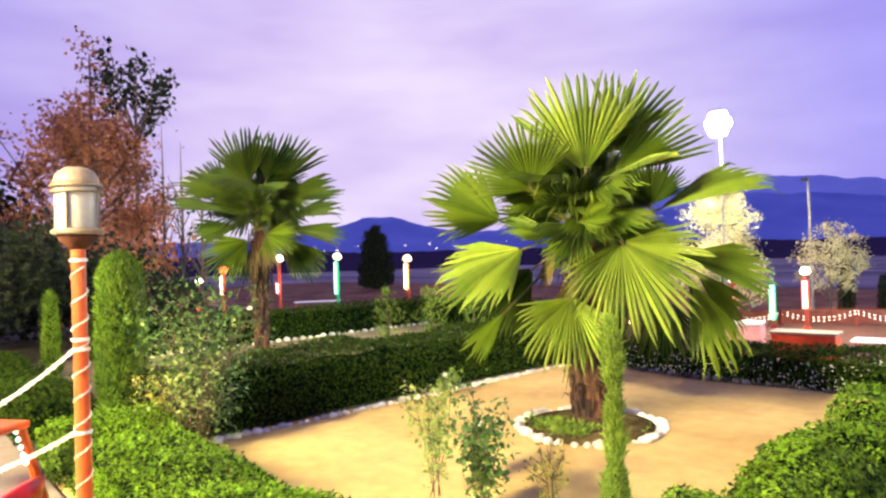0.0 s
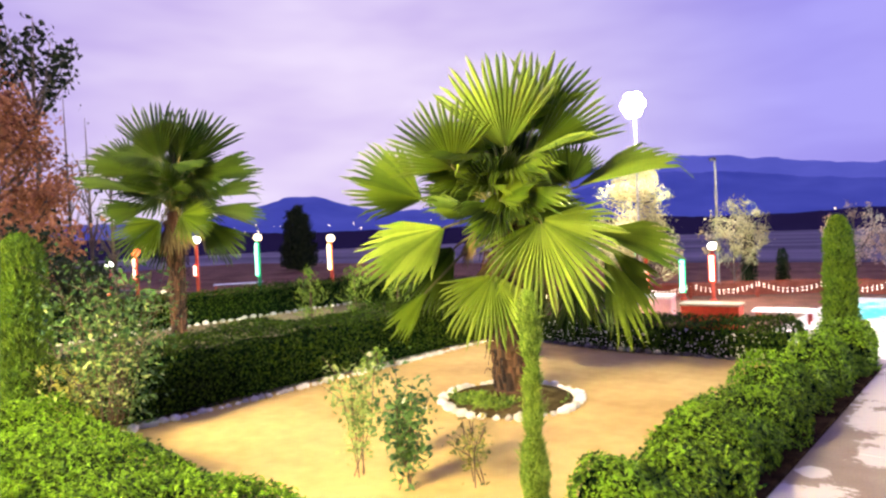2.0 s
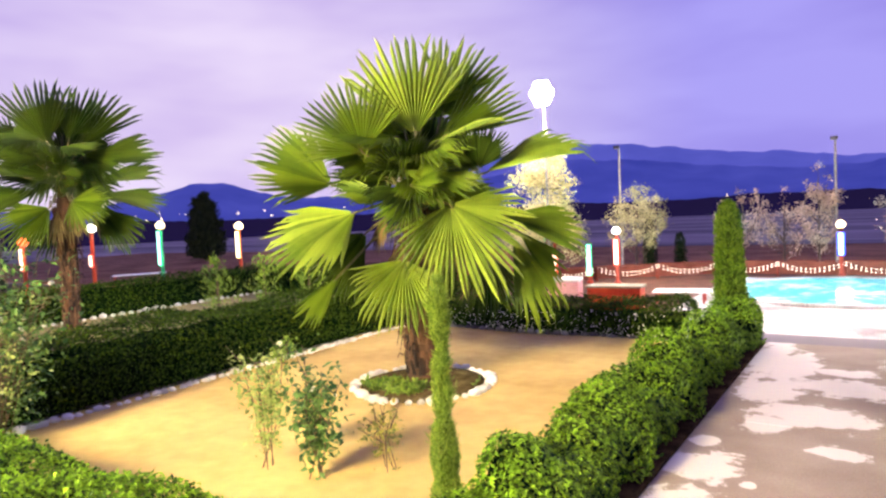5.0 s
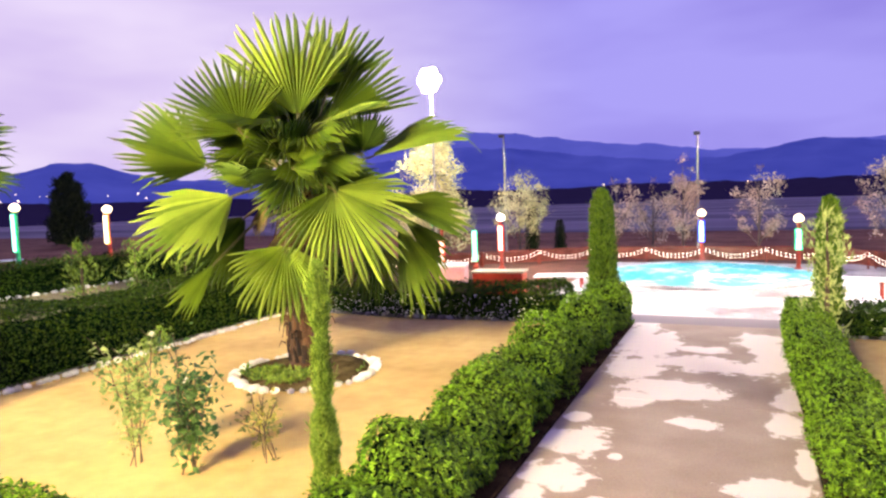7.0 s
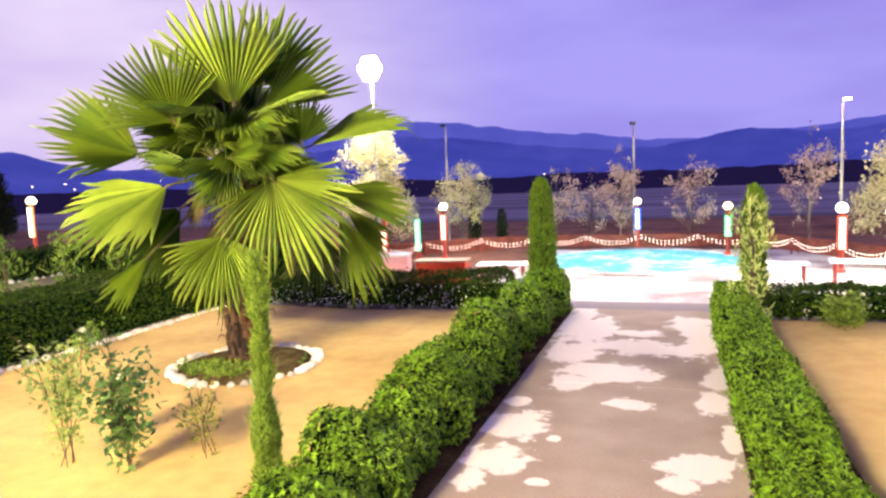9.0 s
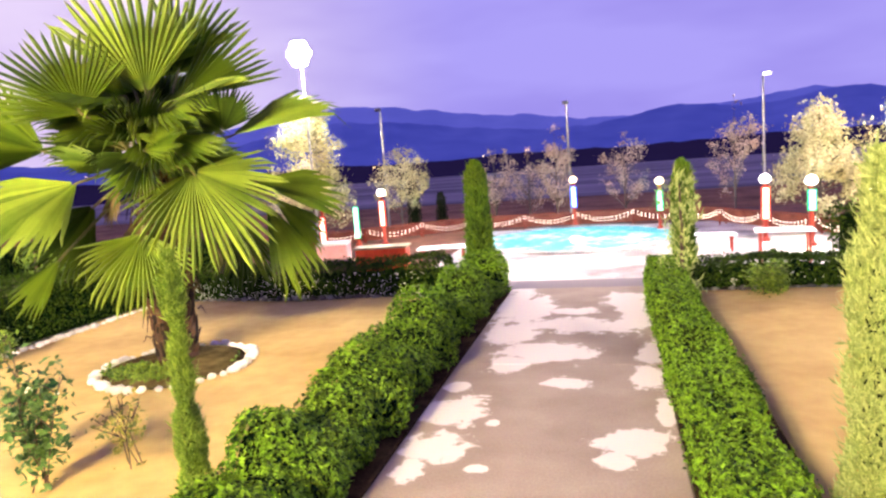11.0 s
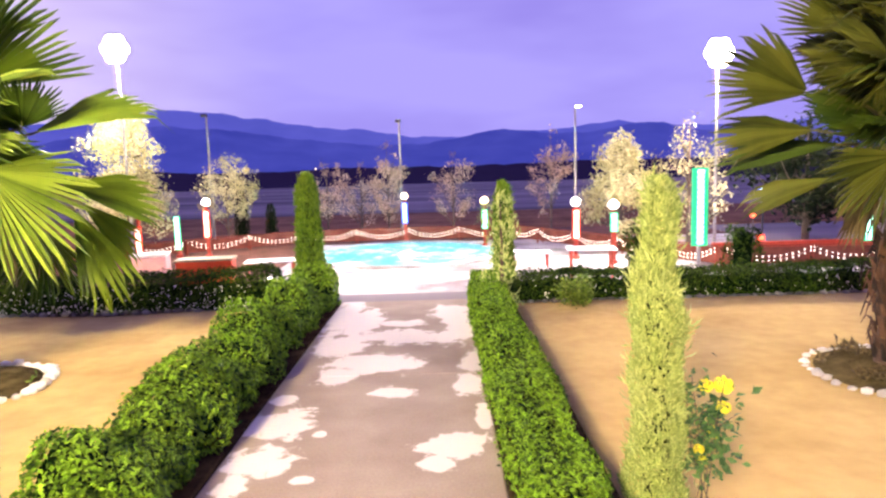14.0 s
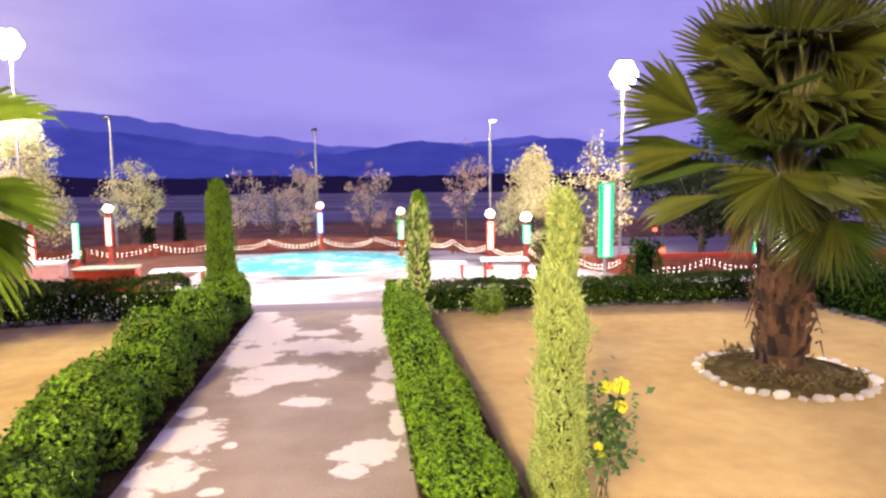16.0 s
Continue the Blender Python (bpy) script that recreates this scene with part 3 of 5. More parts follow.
def cypress(place, h, r, count, size, mat, label, seed, ragged=0.12, taper=0.5, group="columnar cypresses", spray=1.5, core=True):
    """A narrow column of upward sprays round a thin trunk."""
    rng = np.random.RandomState(seed)
    ob = thing("cypress", place, label, "cypress", group)
    Build().tube([(0, 0, 0), (0.01, 0, h * 0.5), (0, 0.01, h * 0.93)], [r * 0.18, r * 0.12, 0.008], 8).done("trunk", TWIG, ob)
    q = rng.uniform(0.015, 1, count)
    a = rng.uniform(0, 6.28, count)
    prof = r * np.minimum(1, (q / 0.10) ** 0.5) * (1 - taper * q ** 2.2) * np.where(q > 0.9, np.sqrt(np.maximum(0.02, (1 - q) / 0.1)), 1)
    dirs = np.stack([np.cos(a), np.sin(a), np.zeros(count)], axis=1)
    p = dirs * (prof * rng.uniform(0.55, 1.0, count) ** 0.5)[:, None]
    p[:, 2] = q * h
    p += dirs * (ragged * r * (wave(p, 9, seed) + 0.7 * wave(p, 21, seed + 3)))[:, None]
    along = dirs * 0.55 + np.array([0, 0, 1.0])
    leaf_mesh("foliage", p, dirs, size, mat, rng, ob, aspect=0.34, along=along, spread=0.5)
    far = int(count * 0.06)
    pick = rng.randint(0, count, far)
    leaf_mesh("outer_sprays", p[pick] + dirs[pick] * r * 0.10, dirs[pick], size * spray, mat, rng, ob, aspect=0.13, along=along[pick] + dirs[pick] * 0.5, spread=0.5)
    # near-black core for the shade between the sprays
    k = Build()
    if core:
        k.lathe([(r * 0.2, h * 0.02), (r * 0.50, h * 0.12), (r * 0.48, h * 0.5), (r * 0.42 * (1 - taper * 0.6), h * 0.80), (0.01, h * 0.90)], 12).done("shade_core", CORE, ob)
    return ob


def rose_bush(place, h, spread, stems, leaves, size, mat, label, flowers, seed, flower_mat=None, bare=0.35, fsize=0.045):
    rng = np.random.RandomState(seed)
    ob = thing("rose_bush", place, label, "rose bush", "rose bushes")
    pts, tips = [], []
    for _ in range(stems):
        a, o = rng.uniform(0, 6.28), rng.uniform(0.2, 1.0) * spread
        top = Vector((o * math.cos(a), o * math.sin(a), h * rng.uniform(0.65, 1.0)))
        mid = Vector((top.x * 0.45 + rng.normal(0, 0.03), top.y * 0.45 + rng.normal(0, 0.03), top.z * 0.5))
        st = Build().tube([(rng.normal(0, 0.03), rng.normal(0, 0.03), 0), mid, top], [0.0045, 0.0035, 0.002], 5)
        tips.append(top)
        for _ in range(leaves // stems):
            f = bare + (1 - bare) * rng.uniform(0, 1) ** 0.8
            c = mid.lerp(top, max(0, f * 2 - 1)) if f > 0.5 else Vector((0, 0, 0)).lerp(mid, f * 2)
            pts.append(c + Vector(rng.normal(0, spread * 0.26, 3)))
        for _ in range(3):
            b = mid.lerp(top, rng.uniform(0.1, 0.9))
            e = b + Vector((rng.normal(0, spread * 0.3), rng.normal(0, spread * 0.3), rng.uniform(0.04, 0.15)))
            st.tube([b, e], [0.005, 0.002], 4)
        st.done("stem", TWIG, ob)
    p = np.array([list(q) for q in pts])
    p[:, 2] = np.maximum(p[:, 2], 0.03)
    leaf_mesh("foliage", p, np.tile([0, 0, 1.0], (len(p), 1)), size, mat, rng, ob, aspect=0.62, spread=0.9)
    for k in range(flowers):
        c = tips[k % len(tips)] * (1.0 if k == 0 else rng.uniform(0.5, 1.0)) + Vector(rng.normal(0, 0.04, 3)) * (k > 0)
        bloom(c, fsize * rng.uniform(0.7, 1.1) * (1.25 if k == 0 else 0.8), flower_mat, ob, rng)
    return ob


def bloom(c, r, mat, parent, rng):
    """A full rose: cupped petals all round a ball."""
    m = Build()
    c = Vector(c)
    for k in range(20):
        z = 1 - 1.7 * (k + 0.5) / 20
        a = k * 2.4
        q = math.sqrt(max(0.0, 1 - z * z))
        o = Vector((q * math.cos(a), q * math.sin(a), z))
        s = o.orthogonal().normalized()
        u = o.cross(s)
        b = c + o * r * 0.55
        w = r * 0.52
        m.add([b - u * w * 0.6, b + s * w * 0.8 + o * r * 0.15, b + u * w * 0.5 + s * w * 0.5 + o * r * 0.42, b + u * w * 0.9 + o * r * 0.36, b + u * w * 0.5 - s * w * 0.5 + o * r * 0.42,
               b - s * w * 0.8 + o * r * 0.15], [(0, 1, 2, 3, 4, 5)])
    return m.done("flower", mat, parent)


def tree(place, h, crown_r, crown_z, leaves, size, mat, label, seed, limbs=12, trunk_r=0.1, clump=0.32, lean=0.0, upward=0.7, group="trees", cone=False, keep=0.85):
    """A tapered trunk, limbs that fork, and leaves in clumps round the limb ends."""
    rng = np.random.RandomState(seed)
    ob = thing("tree", place, label, "tree", group)
    t, ends = Build(), []
    t.tube([(0, 0, 0), (lean * 0.3, 0, h * 0.3), (lean * 0.7, 0.02, h * 0.65), (lean, 0, h * 0.97)], [trunk_r, trunk_r * 0.75, trunk_r * 0.45, trunk_r * 0.1], 9)
    for k in range(limbs):
        f = rng.uniform(0.0, 1.0)
        z0 = max(0.12 * h, crown_z - (h - crown_z) * 0.9) + f * (h - crown_z) * 1.1
        z0 = min(z0, h * 0.9)
        if cone:
            z0 = 0.12 * h + f * 0.80 * h
        a = k * 2.4 + rng.uniform(-0.4, 0.4)
        ln = crown_r * ((1.15 - 0.95 * f) if cone else (1.05 - 0.6 * abs(f - 0.35))) * rng.uniform(0.7, 1.1)
        p0 = Vector((lean * z0 / h, 0, z0))
        p1 = p0 + Vector((math.cos(a) * ln * 0.55, math.sin(a) * ln * 0.55, ln * upward * 0.5))
        p2 = p0 + Vector((math.cos(a) * ln, math.sin(a) * ln, ln * upward * rng.uniform(0.8, 1.3)))
        t.tube([p0, p1, p2], [trunk_r * 0.35, trunk_r * 0.22, trunk_r * 0.05], 6)
        ends += [p1.lerp(p2, q) for q in (0.2, 0.6, 1.0)]
        for _ in range(3):
            b = p0.lerp(p1, rng.uniform(0.5, 1.0)) if rng.rand() < 0.4 else p1.lerp(p2, rng.uniform(0.1, 0.9))
            e = b + Vector((rng.normal(0, 0.3), rng.normal(0, 0.3), rng.uniform(0.1, 0.5))) * crown_r * 0.55
            t.tube([b, b.lerp(e, 0.5) + Vector((0, 0, 0.02)), e], [trunk_r * 0.14, trunk_r * 0.09, trunk_r * 0.03], 5)
            ends += [b.lerp(e, 0.6), e]
    ends += [Vector((lean, 0, h * q)) for q in (0.85, 0.95, 1.0)]
    t.done("trunk", BARK, ob)
    if leaves:
        e = np.array([list(q) for q in ends])
        e = e[rng.rand(len(e)) < keep]
        c = e[rng.randint(0, len(e), leaves)]
        p = c + rng.normal(0, 1, (leaves, 3)) * clump * 0.85 * crown_r * np.array([0.5, 0.5, 0.42])
        leaf_mesh("crown", p, rng.normal(size=(leaves, 3)), size, mat, rng, ob, aspect=0.7)
    return ob


# ---- stones ----
STONE_MESHES = []
for _k in range(6):
    _r = np.random.RandomState(40 + _k)
    _bm = bmesh.new()
    bmesh.ops.create_icosphere(_bm, subdivisions=1, radius=1.0)
    for _v in _bm.verts:
        _v.co = Vector(_v.co) * (1 + _r.uniform(-0.16, 0.14))
        _v.co.z *= 0.72
    _me = bpy.data.meshes.new("stone")
    _bm.to_mesh(_me)
    _bm.free()
    _me.materials.append(STONE)
    _me.polygons.foreach_set("use_smooth", [True] * len(_me.polygons))
    STONE_MESHES.append(_me)

DIM_MESHES = [m.copy() for m in STONE_MESHES]
for _me in DIM_MESHES:
    _me.materials[0] = STONE_DIM


def stone_row(name, points, size, label, seed, jitter=0.02, ground=0.0, meshes=STONE_MESHES):
    """Whitewashed cobbles set one by one along a line."""
    rng = random.Random(seed)
    ob = thing(name, (0, 0, ground), label, "stone edging", kind="structure")
    for x, y in points:
        s = size * rng.uniform(0.6, 1.25)
        o = new("stone", rng.choice(meshes))
        o.parent = ob
        o.matrix_basis = pose(x + rng.uniform(-jitter, jitter), y + rng.uniform(-jitter, jitter), s * 0.38, rng.uniform(-15, 15), rng.uniform(-15, 15), rng.uniform(0, 360)) @ Matrix.Diagonal(
            (s * rng.uniform(0.8, 1.25), s, s * rng.uniform(0.8, 1.1), 1))
    return ob


def line_points(x0, y0, x1, y1, step):
    n = int(math.hypot(x1 - x0, y1 - y0) / step)
    return [(x0 + (x1 - x0) * i / n, y0 + (y1 - y0) * i / n) for i in range(n + 1)]


def ring_points(x, y, rx, ry, n, a0=0, a1=360):
    return [(x + rx * math.cos(radians(a0 + (a1 - a0) * i / n)), y + ry * math.sin(radians(a0 + (a1 - a0) * i / n))) for i in range(n)]

# ---- the ground and the large structure ----


def ground_height(x, y):
    edge = 11.9 if x > -7 else 15.0
    if x > 11.5:
        edge = 11.9
    z = -0.05 - 1.05 * min(1.0, max(0.0, (y - edge) / 2.0))
    z -= 2.6 * min(1.0, max(0.0, (y - 34) / 14.0))
    if x < -16:
        z = min(z, -0.05 - 1.0 * min(1.0, (-16 - x) / 6.0))
    return z


def build_ground():
    far = [-4500, -2600, -1400, -700, -350, -170, -90, -60]
    xs = far + list(range(-45, 46, 3)) + [-v for v in reversed(far)]
    ys = far + list(range(-45, 10, 3)) + [10.5, 11.5, 11.9, 12.9, 13.9, 15, 16, 17, 20, 24, 28, 31, 34, 38, 42, 48] + [-v for v in reversed(far)]
    v = [(x, y, ground_height(x, y)) for y in ys for x in xs]
    k = len(xs)
    f = [(r * k + c, r * k + c + 1, (r + 1) * k + c + 1, (r + 1) * k + c) for r in range(len(ys) - 1) for c in range(k - 1)]
    g = mesh("ground", v, f, PLAIN)
    return tagged(g, "grey-violet river plain and bare ground at dusk", "ground", kind="structure")


build_ground()


def rough_ground(x0, x1, y0, y1, label):
    """Dark rough grass that follows the ground, a little above it."""
    xs, ys = np.arange(x0, x1 + 0.1, 1.0), np.arange(y0, y1 + 0.1, 1.0)
    v = [(x, y, max(ground_height(x + dx, y + dy) for dx in (-3, 0, 3) for dy in (-2, 0, 2)) + 0.03) for y in ys for x in xs]
    k = len(xs)
    f = [(r * k + c, r * k + c + 1, (r + 1) * k + c + 1, (r + 1) * k + c) for r in range(len(ys) - 1) for c in range(k - 1)]
    return tagged(mesh("rough_grass", v, f, DARK_GRASS), label, "grass", kind="structure")


rough_ground(-44, -14, -8, 20, "dark rough grass beyond the lawn")


def slab(name, x0, x1, y0, y1, z0, z1, mat, label, category):
    ob = Build().box(x0, x1, y0, y1, z0, z1, 0.012).done(name, mat)
    return tagged(ob, label, category, kind="structure")


slab("garden_path", -0.045, 1.75, 3.02, 7.62, -0.12, 0.0, PATH_MAT, "grey concrete garden path with pale dry patches", "path")
slab("garden_path", -0.045, 1.75, 7.628, 11.06, -0.12, 0.0, PATH_MAT, "grey concrete garden path with pale dry patches", "path")
slab("pavement", -14.0, 12.0, -9.0, 3.01, -0.12, -0.004, PATH_MAT, "grey concrete pavement in front of the garden beds", "pavement")
# soil strips; the hedge-foot shadow is put into their colour
slab("soil_strip", -0.98, -0.049, 3.02, 11.06, -0.10, 0.012, SOIL, "soil strip under the path hedge, blackened for its shadow", "soil")
slab("soil_strip", 1.754, 2.36, 3.02, 11.06, -0.10, 0.012, SOIL, "soil strip under the path hedge, blackened for its shadow", "soil")


def sand_bed(x0, x1, y0, y1, label, seed):
    """Raked sand with a slightly uneven surface."""
    nx, ny = int((x1 - x0) / 0.12), int((y1 - y0) / 0.12)
    gx, gy = np.meshgrid(np.linspace(x0, x1, nx + 1), np.linspace(y0, y1, ny + 1))
    p = np.stack([gx.ravel(), gy.ravel(), np.zeros(gx.size)], axis=1)
    p[:, 2] = 0.006 + 0.012 * wave(p, 2.2, seed) + 0.004 * wave(p, 9, seed + 1)
    k = nx + 1
    f = [(r * k + c, r * k + c + 1, (r + 1) * k + c + 1, (r + 1) * k + c) for r in range(ny) for c in range(nx)]
    base = len(p)
    rim = list(range(k)) + [r * k + nx for r in range(1, ny + 1)] + [ny * k + c for c in range(nx - 1, -1, -1)] + [r * k for r in range(ny - 1, 0, -1)]
    low = [(p[i][0], p[i][1], -0.12) for i in rim]
    f += [(rim[j], rim[j - 1], base + (j - 1) % len(rim), base + j) for j in range(len(rim))]
    ob = mesh("sand_bed", np.vstack([p, np.array(low)]), f, SAND, smooth=True)
    return tagged(ob, label, "sand bed", kind="structure")


sand_bed(-5.60, -0.985, 3.05, 10.62, "bright yellow sand bed round a palm", 3)
sand_bed(2.365, 7.85, 3.05, 10.62, "yellow-brown sand bed round a palm", 4)
slab("lawn", -13.4, -6.75, 3.6, 14.2, -0.12, 0.008, LAWN, "dry yellowish lawn behind the clipped hedge", "lawn")

# terrace below the garden, five hidden steps down to it
slab("terrace", -3.6, 13.0, 12.60, 28.0, -1.2, -1.0, TERRACE, "pale floodlit concrete terrace round the pool", "terrace")
for k in range(5):
    slab("terrace_step", -0.4, 2.2, 11.07 + 0.3 * k, 11.37 + 0.3 * k - 0.002, -1.2, -0.19 * (k + 1) + 0.02, TERRACE, "pale concrete step down to the terrace", "step")
slab("retaining_wall", -7.0, -0.45, 11.45, 11.65, -1.1, -0.02, CONCRETE, "low concrete retaining wall behind the hedge", "wall")
slab("retaining_wall", 2.25, 11.5, 11.45, 11.65, -1.1, -0.02, CONCRETE, "low concrete retaining wall behind the hedge", "wall")

slab("paving", -3.6, 13.0, 28.004, 33.0, -1.2, -1.0, PAVING, "red-brown floor along the railing, dim red light in its colour", "paving")
slab("earth_bank", -75.0, 30.0, 33.004, 48.0, -2.5, -1.05, EARTH, "bare red-brown earth bank beyond the railing", "bank")
slab("paving", -12.0, -3.604, 12.60, 33.0, -1.2, -1.0, PAVING, "red-brown floor beside the terrace, dim red light in its colour", "paving")

# ground behind the lawn; its red carries the glow under the lamps
slab("earth_field", -75.0, -12.004, 20.6, 33.0, -1.8, -1.03, EARTH, "bare earth behind the lawn, reddened for the lamps' glow", "bank")

# ---- mountains and far shore ----


def ridge(name, dist, points, mat, label, seed, rough, base=-6.0, up=1.0):
    """A far range: heights by bearing (degrees to the left of the path), roughened, with folded flanks."""
    rng = np.random.RandomState(seed)
    az = np.arange(-95, 125, 0.5)
    pa = np.array(points)
    el = np.interp(az, pa[::-1, 0], pa[::-1, 1])
    el = np.convolve(np.pad(el, 3, mode="edge"), np.ones(7) / 7, mode="valid")
    for fr, am in ((0.35, 0.5), (0.9, 0.3), (2.3, 0.24), (5.3, 0.14)):
        el = el + rough * am * np.sin(az * fr + rng.uniform(0, 6.28)) * (0.6 + 0.4 * np.sin(az * fr * 0.37))
    v, rows = [], 6
    for i in range(rows):
        q = i / (rows - 1)
        d = dist * (0.80 + 0.2 * q)
        for a, e in zip(az, el):
            z = base + (dist * math.tan(radians(max(0.05, e * up))) - base) * q ** 0.8
            w = d + dist * 0.012 * math.sin(a * 1.7 + i) * q
            v.append((-w * math.sin(radians(a)), w * math.cos(radians(a)), z))
    k = len(az)
    f = [(r * k + c, r * k + c + 1, (r + 1) * k + c + 1, (r + 1) * k + c) for r in range(rows - 1) for c in range(k - 1)]
    ob = mesh(name, v, f, mat, smooth=True)
    return tagged(ob, label, "mountains", kind="structure")


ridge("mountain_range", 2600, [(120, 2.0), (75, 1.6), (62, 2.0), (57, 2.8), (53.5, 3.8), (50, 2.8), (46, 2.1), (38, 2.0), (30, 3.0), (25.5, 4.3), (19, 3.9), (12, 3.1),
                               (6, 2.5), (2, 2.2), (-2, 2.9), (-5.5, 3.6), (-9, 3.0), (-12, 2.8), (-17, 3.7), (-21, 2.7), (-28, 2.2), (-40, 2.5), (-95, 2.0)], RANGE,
      "mountain range with its blue dusk haze put in as glow", 5, 0.22)
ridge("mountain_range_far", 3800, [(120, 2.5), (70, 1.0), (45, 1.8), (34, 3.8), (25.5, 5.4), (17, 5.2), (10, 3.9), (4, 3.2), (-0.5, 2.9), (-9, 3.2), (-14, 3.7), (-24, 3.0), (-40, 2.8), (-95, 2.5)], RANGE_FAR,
      "farther mountain range with its paler blue haze as glow", 6, 0.3)
ridge("far_shore", 350, [(120, 1.2), (60, 0.9), (40, 0.75), (10, 0.70), (-10, 0.75), (-30, 0.85), (-95, 1.0)], RANGE_NEAR, "dark band of far-shore trees, violet haze as faint glow", 8, 0.22, base=-9.5)

_lights = Build()
_r = random.Random(5)
for _ in range(46):
    _a = _r.choice([_r.uniform(-12, 20), _r.uniform(42, 68), _r.uniform(55, 66)])
    _d = _r.uniform(700, 860)
    _e = _r.uniform(-0.1, 0.55) if _a < 40 else _r.uniform(0.1, 1.3)
    _s = _r.uniform(0.3, 0.8)
    _lights.lathe([(0.1 * _s, -_s), (0.8 * _s, -0.5 * _s), (_s, 0), (0.8 * _s, 0.5 * _s), (0.1 * _s, _s)], 8,
                  (-_d * math.sin(radians(_a)), _d * math.cos(radians(_a)), 1.8 + _d * math.tan(radians(_e))))
tagged(_lights.done("town_lights", BULB), "scattered warm lights of a far town", "town lights", kind="stuff")

# ---- hedges of the beds ----
_r = random.Random(9)
PATH_BUSHES = [(-0.36 + _r.uniform(-0.05, 0.02), 4.35 + 0.36 * k, _r.uniform(0.25, 0.31), _r.uniform(0.24, 0.32), _r.uniform(0.36, 0.52)) for k in range(19)]
PATH_BUSHES += [(-0.46, 5.02, 0.22, 0.24, 0.61), (-0.42, 6.30, 0.23, 0.26, 0.62), (-0.44, 7.75, 0.27, 0.36, 0.65), (-0.36, 9.3, 0.26, 0.34, 0.63), (-0.36, 10.6, 0.32, 0.42, 0.64)]
bush_hedge(PATH_BUSHES, 0.035, 4600, HEDGE, "bright green leafy hedge along the concrete path", 11)
hedge(1.77, 2.13, 3.10, 11.05, 0.43, 0.031, 46000, HEDGE, "low bright green hedge along the concrete path", 12, lump=0.05, lumpf=4.0)
hedge(-5.75, -1.5, 3.02, 3.86, 0.44, 0.034, 38000, HEDGE, "bright green hedge at the front of the sand bed", 13, lump=0.07)
hedge(-6.75, -5.62, 3.9, 11.35, 0.66, 0.040, 42000, HEDGE_SHADED, "broad clipped green hedge beside the sand bed", 14, lump=0.075, lumpf=1.9, round_to=0.16)
hedge(-5.58, -0.95, 10.72, 11.40, 0.45, 0.042, 19000, HEDGE_SHADED, "dark clipped hedge at the back of the sand bed", 15, lump=0.075, lumpf=3.0)
hedge(2.36, 7.78, 10.72, 11.40, 0.33, 0.042, 19000, HEDGE_SHADED, "dark clipped hedge at the back of the sand bed", 16, lump=0.055, lumpf=3.0)
hedge(7.86, 8.9, 4.0, 11.40, 0.55, 0.05, 16000, HEDGE_SHADED, "dark clipped hedge beside the sand bed", 17, lump=0.05)
hedge(-13.6, -12.7, 5.2, 14.4, 0.66, 0.06, 14000, HEDGE_SHADED, "dark clipped hedge behind the lawn", 18, lump=0.04)
hedge(-12.6, -6.8, 13.6, 14.4, 0.62, 0.06, 10000, HEDGE_SHADED, "dark clipped hedge behind the lawn", 19, lump=0.04)
hedge(-12.5, -6.9, 3.05, 3.75, 0.42, 0.05, 14000, HEDGE_SHADED, "low green hedge along the pavement", 20, lump=0.06)

stone_row("stone_edging", line_points(-5.42, 4.0, -5.42, 10.5, 0.105), 0.055, "row of whitewashed cobbles along the clipped hedge", 1)
stone_row("stone_edging", line_points(-5.3, 10.62, -1.1, 10.64, 0.14), 0.06, "row of cobbles under the back hedge, darkened for dim light", 2, meshes=DIM_MESHES)
stone_row("stone_edging", line_points(2.6, 10.62, 7.6, 10.64, 0.15), 0.055, "row of cobbles under the back hedge, darkened for dim light", 3, meshes=DIM_MESHES)
stone_row("stone_edging", line_points(7.72, 6.0, 7.72, 10.5, 0.14), 0.06, "row of cobbles along the side hedge, darkened for dim light", 4, meshes=DIM_MESHES)
stone_row("stone_edging", line_points(-12.55, 6.0, -12.55, 13.4, 0.2), 0.07, "row of pale cobbles along the lawn", 5)
stone_row("stone_ring", ring_points(-2.93, 7.50, 0.74, 0.74, 38), 0.063, "ring of whitewashed cobbles round the palm", 6)
stone_row("stone_ring", ring_points(5.28, 7.25, 0.74, 0.74, 38), 0.050, "ring of whitewashed cobbles round the palm", 7)


def ring_soil(x, y, r, seed, mat, tall):
    """The dark soil and weeds inside a ring of stones."""
    ob = Build().lathe([(r, -0.05), (r * 0.97, 0.035), (r * 0.6, 0.06), (0.05, 0.09)], 30).done("planting_ring", RING_SOIL, smooth=True)
    ob.matrix_basis = pose(x, y, 0)
    tagged(ob, "dark soil inside the ring of stones", "soil", kind="structure")
    rng = np.random.RandomState(seed)
    n = 2600
    a, q = rng.uniform(0, 6.28, n), r * 0.93 * np.sqrt(rng.uniform(0.15, 1, n))
    clump = wave(np.stack([q * np.cos(a), q * np.sin(a), np.zeros(n)], axis=1), 7, seed)
    keep = clump > 0.22
    p = np.stack([x + q * np.cos(a), y + q * np.sin(a), 0.05 + tall * np.maximum(0, clump) * rng.uniform(0, 1, n)], axis=1)[keep]
    w = leaf_mesh("weeds", p, np.tile([0, 0, 1.0], (len(p), 1)), 0.06, mat, rng, aspect=0.4, along=rng.normal(size=(len(p), 3)) * 0.5 + np.array([0, 0, 0.8]))
    tagged(w, "small green weeds round the palm's foot", "weeds", kind="stuff")


ring_soil(-2.93, 7.50, 0.69, 31, ROSE_LEAF, 0.08)
ring_soil(5.28, 7.25, 0.69, 32, DRY_FROND, 0.22)

